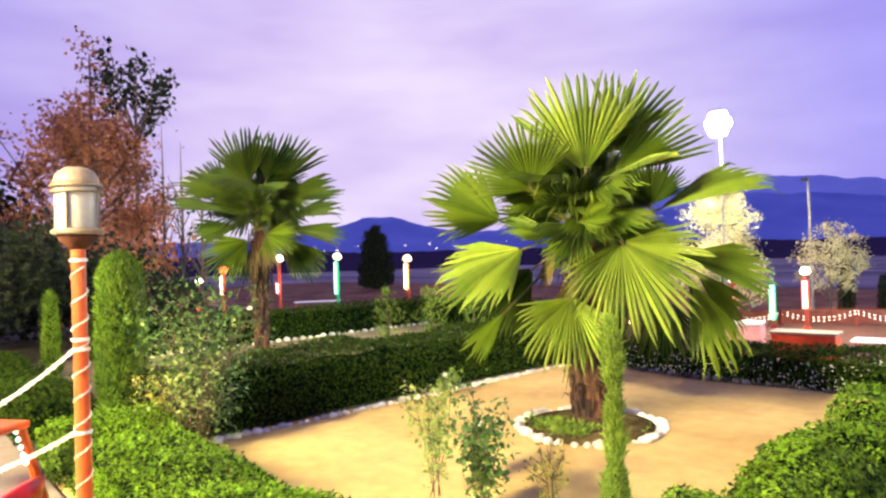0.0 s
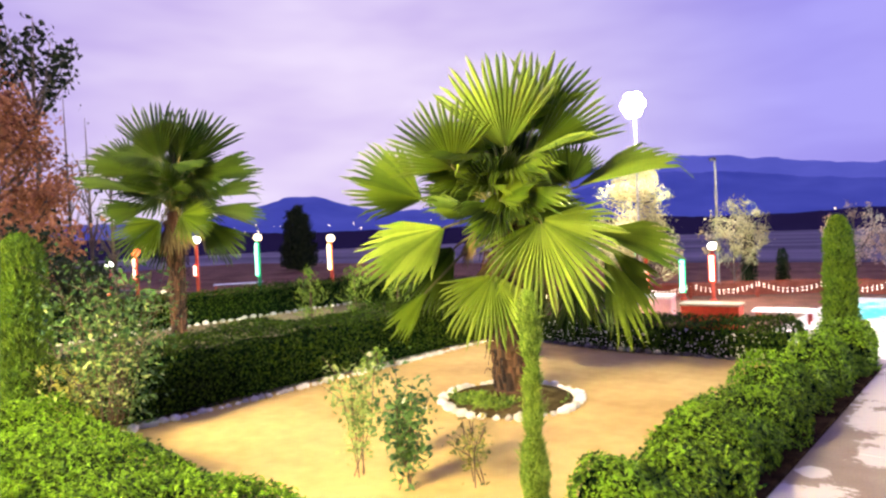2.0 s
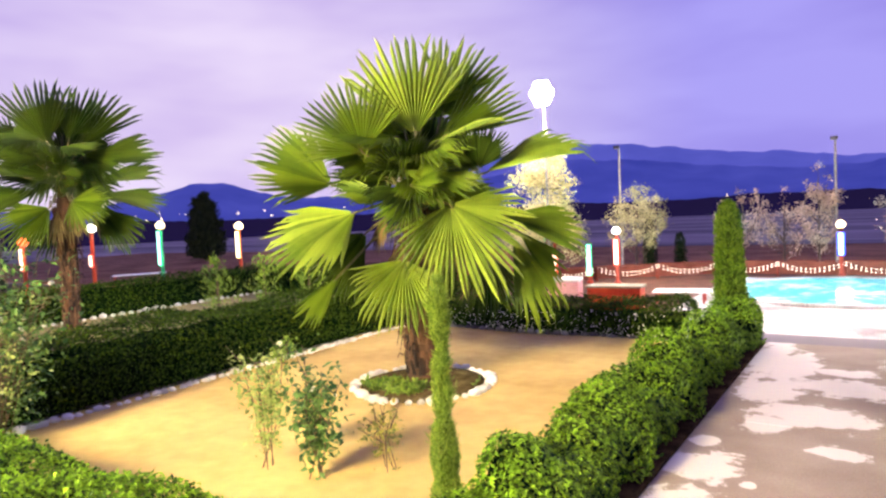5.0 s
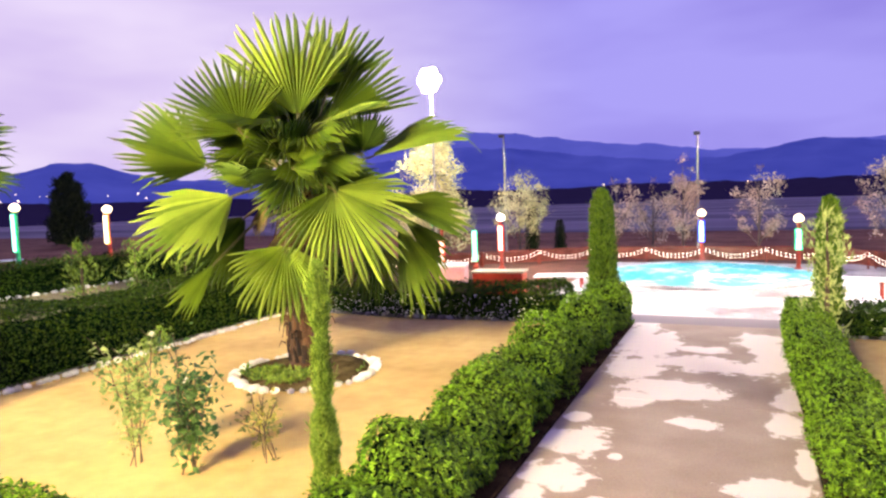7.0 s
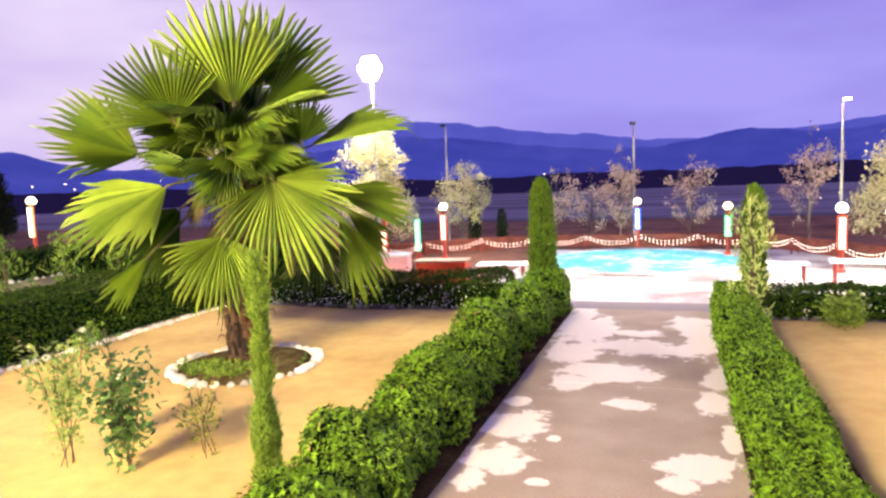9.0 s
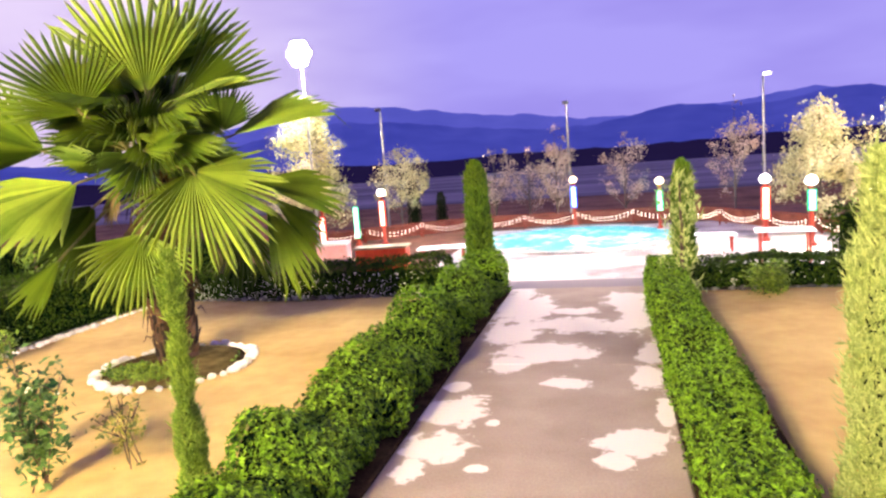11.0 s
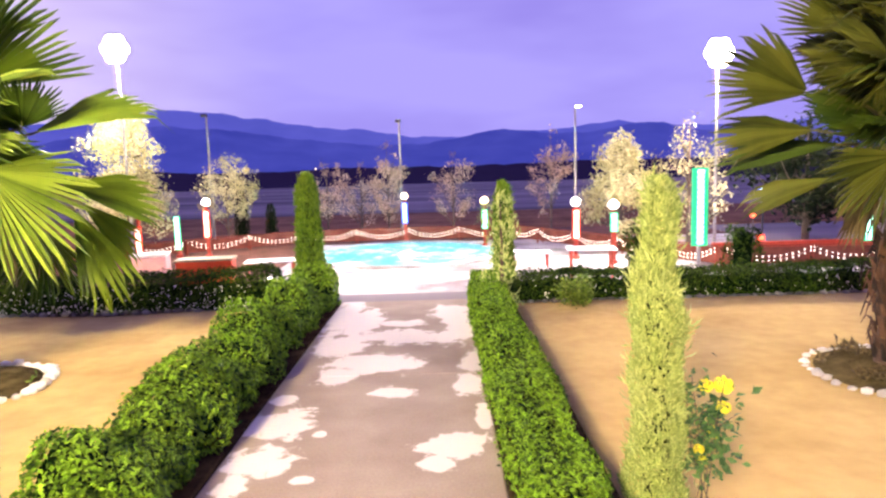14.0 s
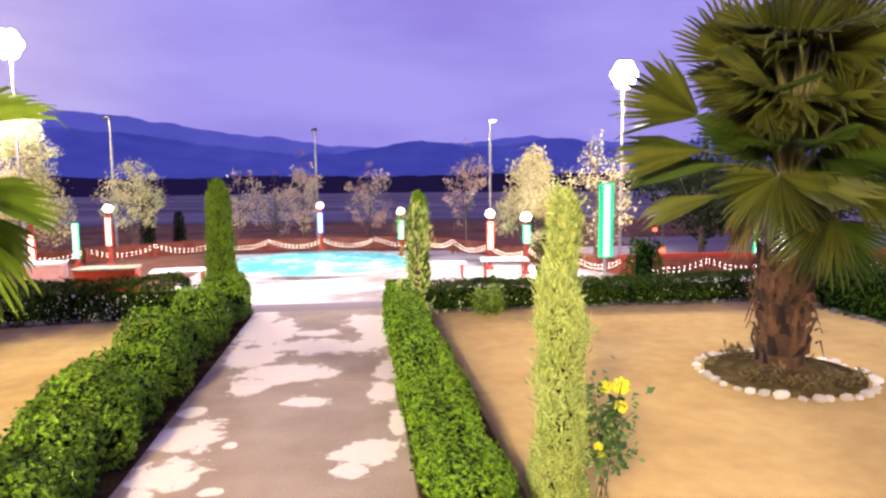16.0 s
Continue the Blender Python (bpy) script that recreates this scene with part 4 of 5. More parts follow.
# small white leaves stand in for light glints on the back hedges
for x0, x1, n, k in ((-5.4, -1.2, 560, 33), (2.6, 7.6, 90, 34)):
    _g = np.random.RandomState(k)
    _p = np.stack([_g.uniform(x0, x1, n), 10.66 + _g.normal(0, 0.03, n), 0.04 + (0.32 if x0 < 0 else 0.20) * _g.uniform(0, 1, n) ** 1.5], axis=1)
    tagged(leaf_mesh("glint_flecks", _p, np.tile([0, -1.0, 0.2], (n, 1)), 0.030, WHITE_PETAL_AND_GLINT, _g), "white flecks as painted light glints low in the back hedge", "flowers", kind="stuff")

# ---- palms ----
# fans of each crown, placed and turned to fit the camera's view
WEST_TOP = [(0.33, 0.15, 2.90, 8, 68, 0.94, 34, 0.7, 1), (-0.40, 0.20, 2.66, 160, 52, 0.48, 40, 0.7, 1), (0.02, -0.25, 2.64, -180, 85, 1.08, 46, 0.8, 0),
            (0.31, -0.05, 2.63, 11, 36, 1.01, 30, 0.7, 1), (0.23, -0.30, 2.57, -13, 17, 0.72, 26, 0.2, 0), (-0.53, -0.40, 2.48, -149, 60, 0.77, 70, 0.8, 1),
            (0.15, -0.00, 2.43, -18, 41, 0.43, 40, 0.5, 2), (0.66, -0.30, 2.27, -104, 67, 0.52, 78, 0.6, 2), (-0.35, 0.00, 2.27, -164, 28, 0.42, 45, 0.6, 2)]
WEST_MIDDLE = [(0.75, -0.15, 2.23, 9, 22, 1.08, 22, 0.3, 1), (-0.11, -0.35, 2.22, -78, 44, 0.57, 80, 0.3, 2), (-0.88, -0.20, 2.17, -161, 27, 0.86, 52, 0.55, 1),
               (-0.06, -0.45, 2.12, -38, 19, 0.43, 50, 0.6, 1), (-0.05, -0.50, 2.00, -139, -34, 0.46, 60, 0.5, 1), (-0.32, -0.40, 1.99, -157, 14, 0.53, 45, 0.4, 1),
               (0.33, -0.60, 1.90, -38, -62, 0.87, 88, 0.8, 0), (-0.63, -0.50, 1.87, -160, -26, 0.92, 54, 0.45, 0), (0.93, -0.00, 1.76, 6, -11, 0.95, 28, 0.5, 1)]
WEST_LOW = [(0.24, -0.20, 1.68, -16, 16, 0.38, 40, 0.5, 1), (-0.57, 0.10, 1.65, 170, -45, 0.79, 45, 0.7, 2), (1.15, 0.30, 1.57, 19, -45, 0.80, 24, 0.6, 1),
            (1.01, -0.20, 1.53, -20, -70, 0.86, 26, 0.6, 1), (-0.16, -0.60, 1.37, -124, -68, 0.65, 74, 0.8, 0), (0.77, 0.10, 1.34, 0, -90, 0.69, 50, 0.7, 2),
            (-0.86, -0.40, 1.21, -167, -49, 0.56, 24, 0.6, 1)]
EAST_TOP = [(0.04, 0.20, 3.06, 43, 77, 0.66, 45, 0.7, 2), (-0.44, -0.20, 2.82, -159, 47, 0.62, 50, 0.6, 1), (0.25, -0.10, 2.82, 21, 69, 0.75, 50, 0.7, 1),
            (-0.12, -0.20, 2.69, -180, 85, 0.88, 50, 0.7, 1), (0.23, 0.10, 2.49, 28, 68, 0.57, 45, 0.7, 2), (-0.20, -0.45, 2.45, -62, 12, 0.52, 75, 0.3, 2),
            (-0.17, -0.50, 2.44, -141, 7, 0.40, 30, 0.5, 0), (-0.21, -0.50, 2.41, -46, -40, 0.36, 60, 0.7, 0)]
EAST_MIDDLE = [(-0.75, -0.20, 2.34, -163, 30, 0.81, 42, 0.6, 1), (0.41, -0.40, 2.33, -77, 44, 0.43, 85, 0.6, 1), (-0.33, -0.10, 2.21, -143, 24, 0.36, 45, 0.5, 2),
               (0.58, 0.00, 2.08, 0, 25, 0.50, 50, 0.6, 1), (0.03, -0.30, 2.08, -125, 23, 0.40, 60, 0.4, 2), (-0.68, -0.30, 2.03, -165, -1, 0.78, 30, 0.5, 0),
               (0.15, -0.40, 2.03, -46, 14, 0.43, 60, 0.4, 2), (-0.50, -0.10, 1.91, -174, -5, 0.95, 26, 0.3, 2)]
EAST_LOW = [(-0.08, -0.60, 1.80, -104, -56, 0.56, 98, 0.6, 0), (-0.04, -0.55, 1.73, -23, -8, 0.66, 35, 0.3, 0), (0.47, -0.10, 1.65, -13, -22, 0.47, 50, 0.6, 1),
            (-0.52, -0.35, 1.63, -164, -14, 0.70, 22, 0.4, 1), (0.33, -0.50, 1.50, -147, -50, 0.56, 60, 0.6, 1),
            (0.30, -0.30, 1.42, -19, -58, 0.58, 60, 0.7, 2)]
FAR_TOP = [(0.14, -0.20, 3.00, 31, 77, 0.91, 32, 0.8, 1), (-0.14, -0.30, 2.95, -180, 80, 0.95, 42, 0.8, 1), (0.28, -0.10, 2.92, 9, 52, 1.10, 26, 0.7, 1),
           (-0.53, 0.10, 2.89, 168, 44, 0.66, 35, 0.6, 2), (-0.31, 0.30, 2.76, 165, 53, 0.65, 50, 0.6, 2), (0.13, 0.20, 2.75, 9, 40, 0.81, 45, 0.6, 2)]
FAR_MIDDLE = [(-0.38, -0.20, 2.72, -174, 22, 0.95, 30, 0.5, 1), (0.37, -0.10, 2.67, 0, 18, 1.04, 26, 0.5, 2), (-0.01, -0.50, 2.48, -106, 47, 0.61, 78, 0.4, 2),
              (-0.43, -0.40, 2.43, -167, 16, 0.95, 24, 0.3, 1), (0.45, -0.20, 2.36, -6, 14, 0.96, 22, 0.4, 1), (-0.30, -0.30, 2.23, -172, -10, 0.78, 30, 0.5, 2)]
FAR_LOW = [(0.45, -0.20, 2.17, -6, -7, 0.98, 24, 0.4, 2), (0.11, -0.60, 2.06, -24, -27, 0.55, 70, 0.7, 0), (-0.17, -0.40, 1.98, -162, -32, 0.77, 50, 0.7, 0),
           (0.49, -0.20, 1.97, -12, -52, 0.77, 40, 0.6, 2), (-0.09, 0.00, 1.84, 154, -68, 0.63, 45, 0.7, 2), (0.40, 0.20, 1.83, 0, -39, 0.50, 45, 0.6, 2)]
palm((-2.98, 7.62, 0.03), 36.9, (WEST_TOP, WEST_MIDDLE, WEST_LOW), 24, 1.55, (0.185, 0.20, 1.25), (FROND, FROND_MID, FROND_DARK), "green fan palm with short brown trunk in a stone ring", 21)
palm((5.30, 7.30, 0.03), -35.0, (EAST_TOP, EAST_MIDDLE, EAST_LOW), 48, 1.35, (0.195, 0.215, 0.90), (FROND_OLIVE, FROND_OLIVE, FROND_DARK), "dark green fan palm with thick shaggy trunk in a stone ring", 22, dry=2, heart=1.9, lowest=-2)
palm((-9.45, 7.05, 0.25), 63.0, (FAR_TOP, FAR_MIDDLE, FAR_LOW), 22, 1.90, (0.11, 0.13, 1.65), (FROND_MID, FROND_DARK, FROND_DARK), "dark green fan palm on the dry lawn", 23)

# ---- cypresses ----
cypress((-0.87, 4.91, 0.0), 1.47, 0.070, 18000, 0.022, CYPRESS_MID, "slim pale green young cypress in the sand bed", 41, ragged=0.34, taper=0.35, spray=2.2)
cypress((2.47, 5.05, 0.0), 1.74, 0.135, 17000, 0.031, CYPRESS_PALE, "slim pale yellow-green young cypress beside the path hedge", 42, ragged=0.26, taper=0.5, spray=2.4)
cypress((-0.44, 10.95, 0.0), 1.80, 0.185, 9000, 0.06, CYPRESS, "dark green columnar cypress at the end of the hedge", 43, ragged=0.05, taper=0.35)
cypress((2.13, 9.92, 0.0), 1.50, 0.18, 760, 0.060, CYPRESS_PALE, "thin ragged cypress growing out of the hedge", 44, ragged=0.55, taper=0.3, spray=2.4, core=False)
cypress((2.26, 11.0, 0.0), 1.62, 0.14, 6500, 0.06, CYPRESS, "dark green columnar cypress at the end of the hedge", 48, ragged=0.05, taper=0.4)
cypress((-6.55, 3.95, 0.0), 1.98, 0.26, 14000, 0.06, CYPRESS, "thick clipped green cypress column behind the hedge", 45, ragged=0.04, taper=0.12)
cypress((-11.35, 4.2, 0.0), 1.45, 0.14, 3000, 0.07, CYPRESS, "small green cypress far back on the lawn", 46)
for x, y in ((-9.6, 9.9), (-8.7, 10.3), (-8.1, 10.9)):
    cypress((x, y, 0.0), 1.2, 0.20, 520, 0.08, ROSE_LEAF, "thin young shrub on the dry lawn", 47 + int(-x * 10), ragged=0.9, taper=0.2, group="young shrubs", core=False, spray=2.2)

# ---- roses ----
rose_bush((-2.58, 5.05, 0.0), 0.92, 0.19, 5, 620, 0.046, ROSE_PALE_GREEN, "thin pale green rose bush on the sand", 0, 51, bare=0.2)
rose_bush((-2.10, 5.10, 0.0), 0.90, 0.25, 7, 720, 0.056, ROSE_GREEN, "dark green rose bush on the sand", 2, 52, WHITE_PETAL_AND_GLINT, fsize=0.02, bare=0.2)
rose_bush((-1.75, 5.45, 0.0), 0.45, 0.22, 5, 240, 0.04, ROSE_PALE, "sparse low rose bush on the sand", 0, 53)
rose_bush((-5.20, 7.55, 0.0), 0.36, 0.20, 5, 260, 0.05, ROSE_LEAF, "small rose bush against the stone edging", 1, 54, WHITE_PETAL_AND_GLINT)
rose_bush((-5.15, 4.28, 0.0), 1.72, 0.56, 22, 2300, 0.055, ROSE_GREEN, "tall leafy rose bush with white blooms", 4, 55, WHITE_PETAL_AND_GLINT, bare=0.2, fsize=0.026)
rose_bush((-4.90, 4.12, 0.0), 1.35, 0.46, 14, 480, 0.050, ROSE_PALE_GREEN, "rose bush with fresh pale leaves at its tips", 2, 58, WHITE_PETAL_AND_GLINT, bare=0.35, fsize=0.025)
rose_bush((-5.22, 3.98, 0.0), 0.85, 0.30, 9, 480, 0.052, ROSE_PALE, "low rose bush with yellowing leaves", 0, 59, bare=0.3)
rose_bush((2.73, 5.10, 0.0), 0.78, 0.20, 5, 420, 0.048, ROSE_GREEN, "thin rose bush with yellow blooms", 6, 56, YELLOW, fsize=0.045)
rose_bush((3.10, 10.3, 0.0), 0.36, 0.22, 12, 2000, 0.045, ROSE_LEAF, "low olive-green bushy shrub in front of the back hedge", 0, 57)

# ---- pool ----
PX, PY, PR = 0.12, 24.4, 3.2
pool = thing("pool", (PX, PY, -1.0), "round turquoise pool with a pale rim, lit from below", "pool")
Build().lathe([(PR + 0.02, -0.60), (PR + 0.02, 0.06), (PR + 0.05, 0.09), (PR + 0.32, 0.09), (PR + 0.35, 0.06), (PR + 0.35, 0.0)], 64).done("rim", TERRACE, pool)
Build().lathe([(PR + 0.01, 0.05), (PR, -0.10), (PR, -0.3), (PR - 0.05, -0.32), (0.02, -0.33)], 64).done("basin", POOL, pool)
w_ob = Build().lathe([(PR - 0.004, -0.02), (PR - 0.006, -0.015), (0.02, -0.015)], 64).done("water", water, pool)
for k in range(12):
    a = radians(k * 30 + 10)
    Build().lathe([(0.05, -0.03), (0.10, -0.02), (0.10, 0.02), (0.06, 0.03)], 12, ((PR - 0.25) * math.cos(a), (PR - 0.25) * math.sin(a), -0.27)).done("underwater_lamp", POOL_LED, pool)
lamp("pool_light", "POINT", (PX, PY + 0.4, -1.12), 4500, (0.30, 0.95, 1.0), 0.3)

# ---- lamps of the terrace ----


BOXES = {LED_GREEN: BOX_GREEN, LED_BLUE: BOX_BLUE, LED_RED: BOX_RED, LED_AMBER: BOX_AMBER}


def post_lamp(place, h, tube_mat, tube_z, label, bulb=BULB, back=True, post_mat=RED):
    """A painted post with a tube of lights on a board that glows as the tube's halo and a round lamp with a collar on
    top.
    """
    ob = thing("post_lamp", place, label, "lamp", "terrace post lamps")
    Build().lathe([(0.13, 0.0), (0.13, 0.08), (0.07, 0.12), (0.06, h - 0.30), (0.065, h - 0.26)], 12).done("post", post_mat, ob)
    if bulb:
        Build().lathe([(0.05, h - 0.26), (0.10, h - 0.24), (0.11, h - 0.21), (0.06, h - 0.20)], 14).done("collar", CREAM, ob)
        Build().lathe([(0.06, h - 0.21), (0.11, h - 0.19), (0.145, h - 0.14), (0.15, h - 0.09), (0.125, h - 0.03), (0.07, h + 0.02), (0.01, h + 0.04)], 16).done("globe", bulb, ob, "glowing globe", smooth=True)
    z0, z1 = tube_z
    if back:
        Build().box(-0.12, 0.12, -0.075, -0.052, z0 - 0.03, z1 + 0.03).done("halo_board", BOXES[tube_mat], ob)
    n = max(4, int((z1 - z0) / 0.11))
    for k in range(n):
        z = z0 + (z1 - z0) * (k + 0.5) / n
        q = (z1 - z0) / n * 0.44
        Build().box(-0.072, 0.072, -0.115, -0.08, z - q, z + q, 0.012).done("light_bar", tube_mat, ob)
    return ob


post_lamp((-7.0, 25.3, -1.0), 2.05, LED_RED, (0.72, 1.62), "red-painted post lamp with a warm red light tube", LED_WHITE)
post_lamp((-0.1, 28.3, -1.0), 1.95, LED_BLUE, (0.80, 1.55), "post lamp with a blue light tube by the pool")
post_lamp((2.95, 25.9, -1.0), 1.80, LED_GREEN, (0.70, 1.35), "post lamp with a green light tube by the pool")
post_lamp((5.5, 22.0, -1.0), 1.85, LED_RED, (0.65, 1.50), "red-painted post lamp with a warm red light tube", LED_WHITE)
post_lamp((6.35, 20.8, -1.0), 1.80, LED_GREEN, (0.95, 1.45), "post lamp with a green light tube", LED_WHITE)
post_lamp((6.95, 18.4, -1.0), 1.72, LED_RED, (0.30, 1.40), "red-painted post lamp with a warm red light tube", LED_WHITE)
post_lamp((13.3, 20.2, -1.0), 2.0, LED_GREEN, (0.55, 1.55), "post lamp with a green light tube and an amber globe")
post_lamp((-9.0, 24.3, -1.0), 1.85, LED_RED, (0.1, 1.20), "red-painted post lamp with a long warm light tube", LED_WHITE)
post_lamp((-8.1, 25.4, -1.0), 1.65, LED_GREEN, (0.30, 1.45), "post with a green light tube", None)
post_lamp((-9.6, 25.0, -1.0), 2.75, LED_GREEN, (0.55, 2.45), "tall post with a green light tube", None)
post_lamp((-19.2, 14.9, -0.6), 2.65, LED_GREEN, (1.2, 2.35), "post lamp with a green light tube behind the lawn", BULB, post_mat=material("green_paint", (0.01, 0.20, 0.09), (0.02, 0.30, 0.13)))
post_lamp((-17.5, 16.8, -0.4), 2.3, LED_AMBER, (1.1, 2.0), "post lamp with an amber light tube behind the lawn", BULB)
post_lamp((-20.6, 13.3, -0.6), 2.65, LED_RED, (1.3, 1.65), "post lamp with a red light tube behind the lawn", LED_WHITE)
post_lamp((-22.6, 11.1, -0.8), 2.1, LED_RED, (1.0, 1.5), "post lamp with a red light tube behind the lawn", LED_WHITE)
post_lamp((-22.0, 11.8, -0.8), 2.5, LED_RED, (1.5, 2.2), "post lamp with a red light tube behind the lawn", BULB_RED)

# tall green light column beside the terrace
neon = thing("light_column", (7.9, 18.4, -1.0), "tall column of green light bars on a green board", "light column")
Build().box(-0.20, 0.20, -0.02, 0.04, 0.74, 2.70).done("board", BOX_GREEN, neon)
Build().tube([(0, 0.06, 0), (0, 0.06, 2.6)], 0.05, 10).done("post", POLE, neon)
for k in range(15):
    Build().box(-0.08, 0.08, -0.06, -0.03, 0.79 + k * 0.126, 0.885 + k * 0.126, 0.012).done("light_bar", LED_GREEN, neon)

# ---- flood lights and tall poles ----


def flood_pole(place, h, heads, label, r=0.05, lit=True):
    ob = thing("flood_light", place, label, "flood light", "flood lights")
    Build().lathe([(0.16, 0), (0.16, 0.03), (r, 0.05), (r * 0.75, h)], 12).done("pole", POLE, ob)
    Build().tube([(-0.42, 0, h - 0.02), (0.42, 0, h - 0.02)], 0.03, 8).done("cross_arm", POLE, ob)
    for x, z, tilt in heads:
        c, q = math.cos(radians(tilt)), math.sin(radians(tilt))
        b = Build().lathe([(0.08, -0.10), (0.16, -0.06), (0.21, 0.0), (0.21, 0.05), (0.19, 0.055)], 18)
        b.v = [(x + vx, -vz * c - vy * q - 0.06, h + z - vz * q + vy * c) for vx, vy, vz in b.v]
        housing = b.done("housing", DARKMETAL, ob)
        g = Build().lathe([(0.195, 0.056), (0.195, 0.07), (0.15, 0.10), (0.02, 0.115)], 18)
        g.v = [(x + vx, -vz * c - vy * q - 0.06, h + z - vz * q + vy * c) for vx, vy, vz in g.v]
        g.done("lamp_glass", FLOOD if lit else DARKMETAL, housing)
    return ob


# extra heads added so that each cluster fills the round glare of its lamps
flood_pole((-8.9, 23.6, -1.0), 7.0, [(-0.26, 0.0, 10), (0.26, 0.0, 10), (0.0, 0.0, 10), (-0.13, -0.23, 10), (0.13, -0.23, 10), (-0.13, 0.23, 10), (0.13, 0.23, 10)], "pale pole with flood lamps clustered to fill their glare")
flood_pole((9.6, 21.6, -1.0), 6.0, [(-0.24, 0.0, 10), (0.24, 0.0, 10), (0.0, 0.0, 10), (-0.12, 0.21, 10), (0.12, 0.21, 10), (-0.12, -0.21, 10), (0.12, -0.21, 10)], "pale pole with flood lamps clustered to fill their glare")
# unseen bank of warm tube lights on two posts, assumed behind the standpoint
bank = thing("assumed_light_bank", (-2.2, -4.60, -0.004), "assumed bank of warm tube lights, unseen behind the standpoint", "lights", turn=27.0)
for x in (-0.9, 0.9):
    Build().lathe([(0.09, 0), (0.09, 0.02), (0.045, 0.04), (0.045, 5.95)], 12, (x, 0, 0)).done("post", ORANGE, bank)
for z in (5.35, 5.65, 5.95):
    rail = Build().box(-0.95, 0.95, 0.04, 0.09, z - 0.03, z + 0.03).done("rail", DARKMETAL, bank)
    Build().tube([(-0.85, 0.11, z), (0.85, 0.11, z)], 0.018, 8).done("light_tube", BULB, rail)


def street_pole(place, h, reach, label, lit=False):
    """A slim tall pole with one small lamp head."""
    ob = thing("street_lamp", place, label, "street lamp", "tall poles beyond the terrace")
    Build().lathe([(0.10, 0), (0.10, 0.04), (0.06, 0.06), (0.04, h)], 10).done("pole", POLE, ob)
    Build().box(-0.10 + reach, 0.14 + reach, -0.14, 0.06, h - 0.02, h + (0.06 if lit else 0.11), 0.02).done("lamp_head", LED_WHITE if lit else DARKMETAL, ob)
    return ob


street_pole((-8.35, 29.8, -1.1), 5.45, -0.10, "slim rust-brown pole with a dark lamp head")
street_pole((-0.35, 30.5, -1.1), 5.05, -0.05, "slim grey pole with a dark lamp head")
street_pole((6.75, 28.2, -1.1), 5.25, 0.10, "slim grey pole with a pale lamp head", True)

# ---- fence round the terrace ----


def fence_run(x0, y0, x1, y1, label, bays, h=0.58, base=-1.0):
    """Red posts with two rails, a red mesh panel behind and a swag of string lights in each bay."""
    ob = thing("fence", (0, 0, base), label, "fence", "terrace fence")
    ux, uy = (x1 - x0) / bays, (y1 - y0) / bays
    ln = math.hypot(ux, uy)
    nx, ny = uy / ln, -ux / ln
    for k in range(bays + 1):
        x, y = x0 + ux * k, y0 + uy * k
        Build().lathe([(0.032, 0), (0.032, h * 0.9), (0.045, h * 0.92), (0.045, h * 0.97), (0.01, h * 1.02)], 8, (x + nx * 0.25, y + ny * 0.25, 0)).done("swag_post", FENCE_RED, ob)
        Build().box(x - 0.026, x + 0.026, y - 0.026, y + 0.026, 0, h).done("post", FENCE_RED, ob)
    for z in (h - 0.03, h * 0.45, 0.10):
        Build().tube([(x0, y0, z), (x1, y1, z)], 0.018, 6).done("rail", FENCE_RED, ob)
    bars = Build()
    n = int(ln * bays / 0.14)
    for k in range(n):
        x, y = x0 + (x1 - x0) * (k + 0.5) / n, y0 + (y1 - y0) * (k + 0.5) / n
        bars.tube([(x, y, 0.10), (x, y, h - 0.03)], 0.009, 4)
    tagged(bars.done("mesh_infill", FENCE_RED, ob), kind="stuff")
    for k in range(bays):
        ax, ay, bx, by = x0 + ux * (k + 0.02), y0 + uy * (k + 0.02), x0 + ux * (k + 0.98), y0 + uy * (k + 0.98)
        ring = [(ax + nx * 0.015, ay + ny * 0.015), (bx + nx * 0.015, by + ny * 0.015), (bx - nx * 0.015, by - ny * 0.015), (ax - nx * 0.015, ay - ny * 0.015)]
        Build().add([(x, y, z) for z in (0.06, h - 0.07) for x, y in ring], [(3, 2, 1, 0), (4, 5, 6, 7)] + [(q, (q + 1) % 4, 4 + (q + 1) % 4, 4 + q) for q in range(4)]).done("panel", PANEL_RED, ob)
        for drop, top in ((0.26, 0.92), (0.27, 0.76)):
            pts = [(x0 + ux * (k + q) + nx * 0.25, y0 + uy * (k + q) + ny * 0.25, h * top / 0.95 * 1.0 - drop * (1 - (2 * q - 1) ** 2)) for q in np.linspace(0, 1, 13)]
            sw = Build().tube(pts, 0.008, 5).done("swag_cable", DARKMETAL, ob)
            bl = Build()
            for q in np.linspace(0.02, 0.98, 15):
                bl.lathe([(0.006, -0.022), (0.022, 0), (0.006, 0.022)], 6, (x0 + ux * (k + q) + nx * 0.25, y0 + uy * (k + q) + ny * 0.25,
                                                                           h * top / 0.95 - drop * (1 - (2 * q - 1) ** 2) - 0.02))
            tagged(bl.done("bulb_chain", STRING, sw), kind="stuff")
    return ob


FENCE = "red railing hung with swags of string lights"
fence_run(-13.0, 22.5, -8.2, 26.2, FENCE, 3)
fence_run(-8.2, 26.2, -4.2, 28.6, FENCE, 2)
fence_run(-4.2, 28.6, 4.2, 28.6, FENCE, 4)
fence_run(4.2, 28.6, 7.2, 23.0, FENCE, 3)
fence_run(7.2, 23.0, 9.0, 19.6, FENCE, 2)
fence_run(9.0, 19.6, 18.0, 19.0, FENCE, 4)
fence_run(-26.0, 12.0, -13.0, 22.5, FENCE, 7)
slab("red_wall", 9.0, 22.0, 20.2, 20.35, -1.1, -0.42, RED, "low red-painted wall behind the railing", "wall")

# ---- furniture of the terrace ----


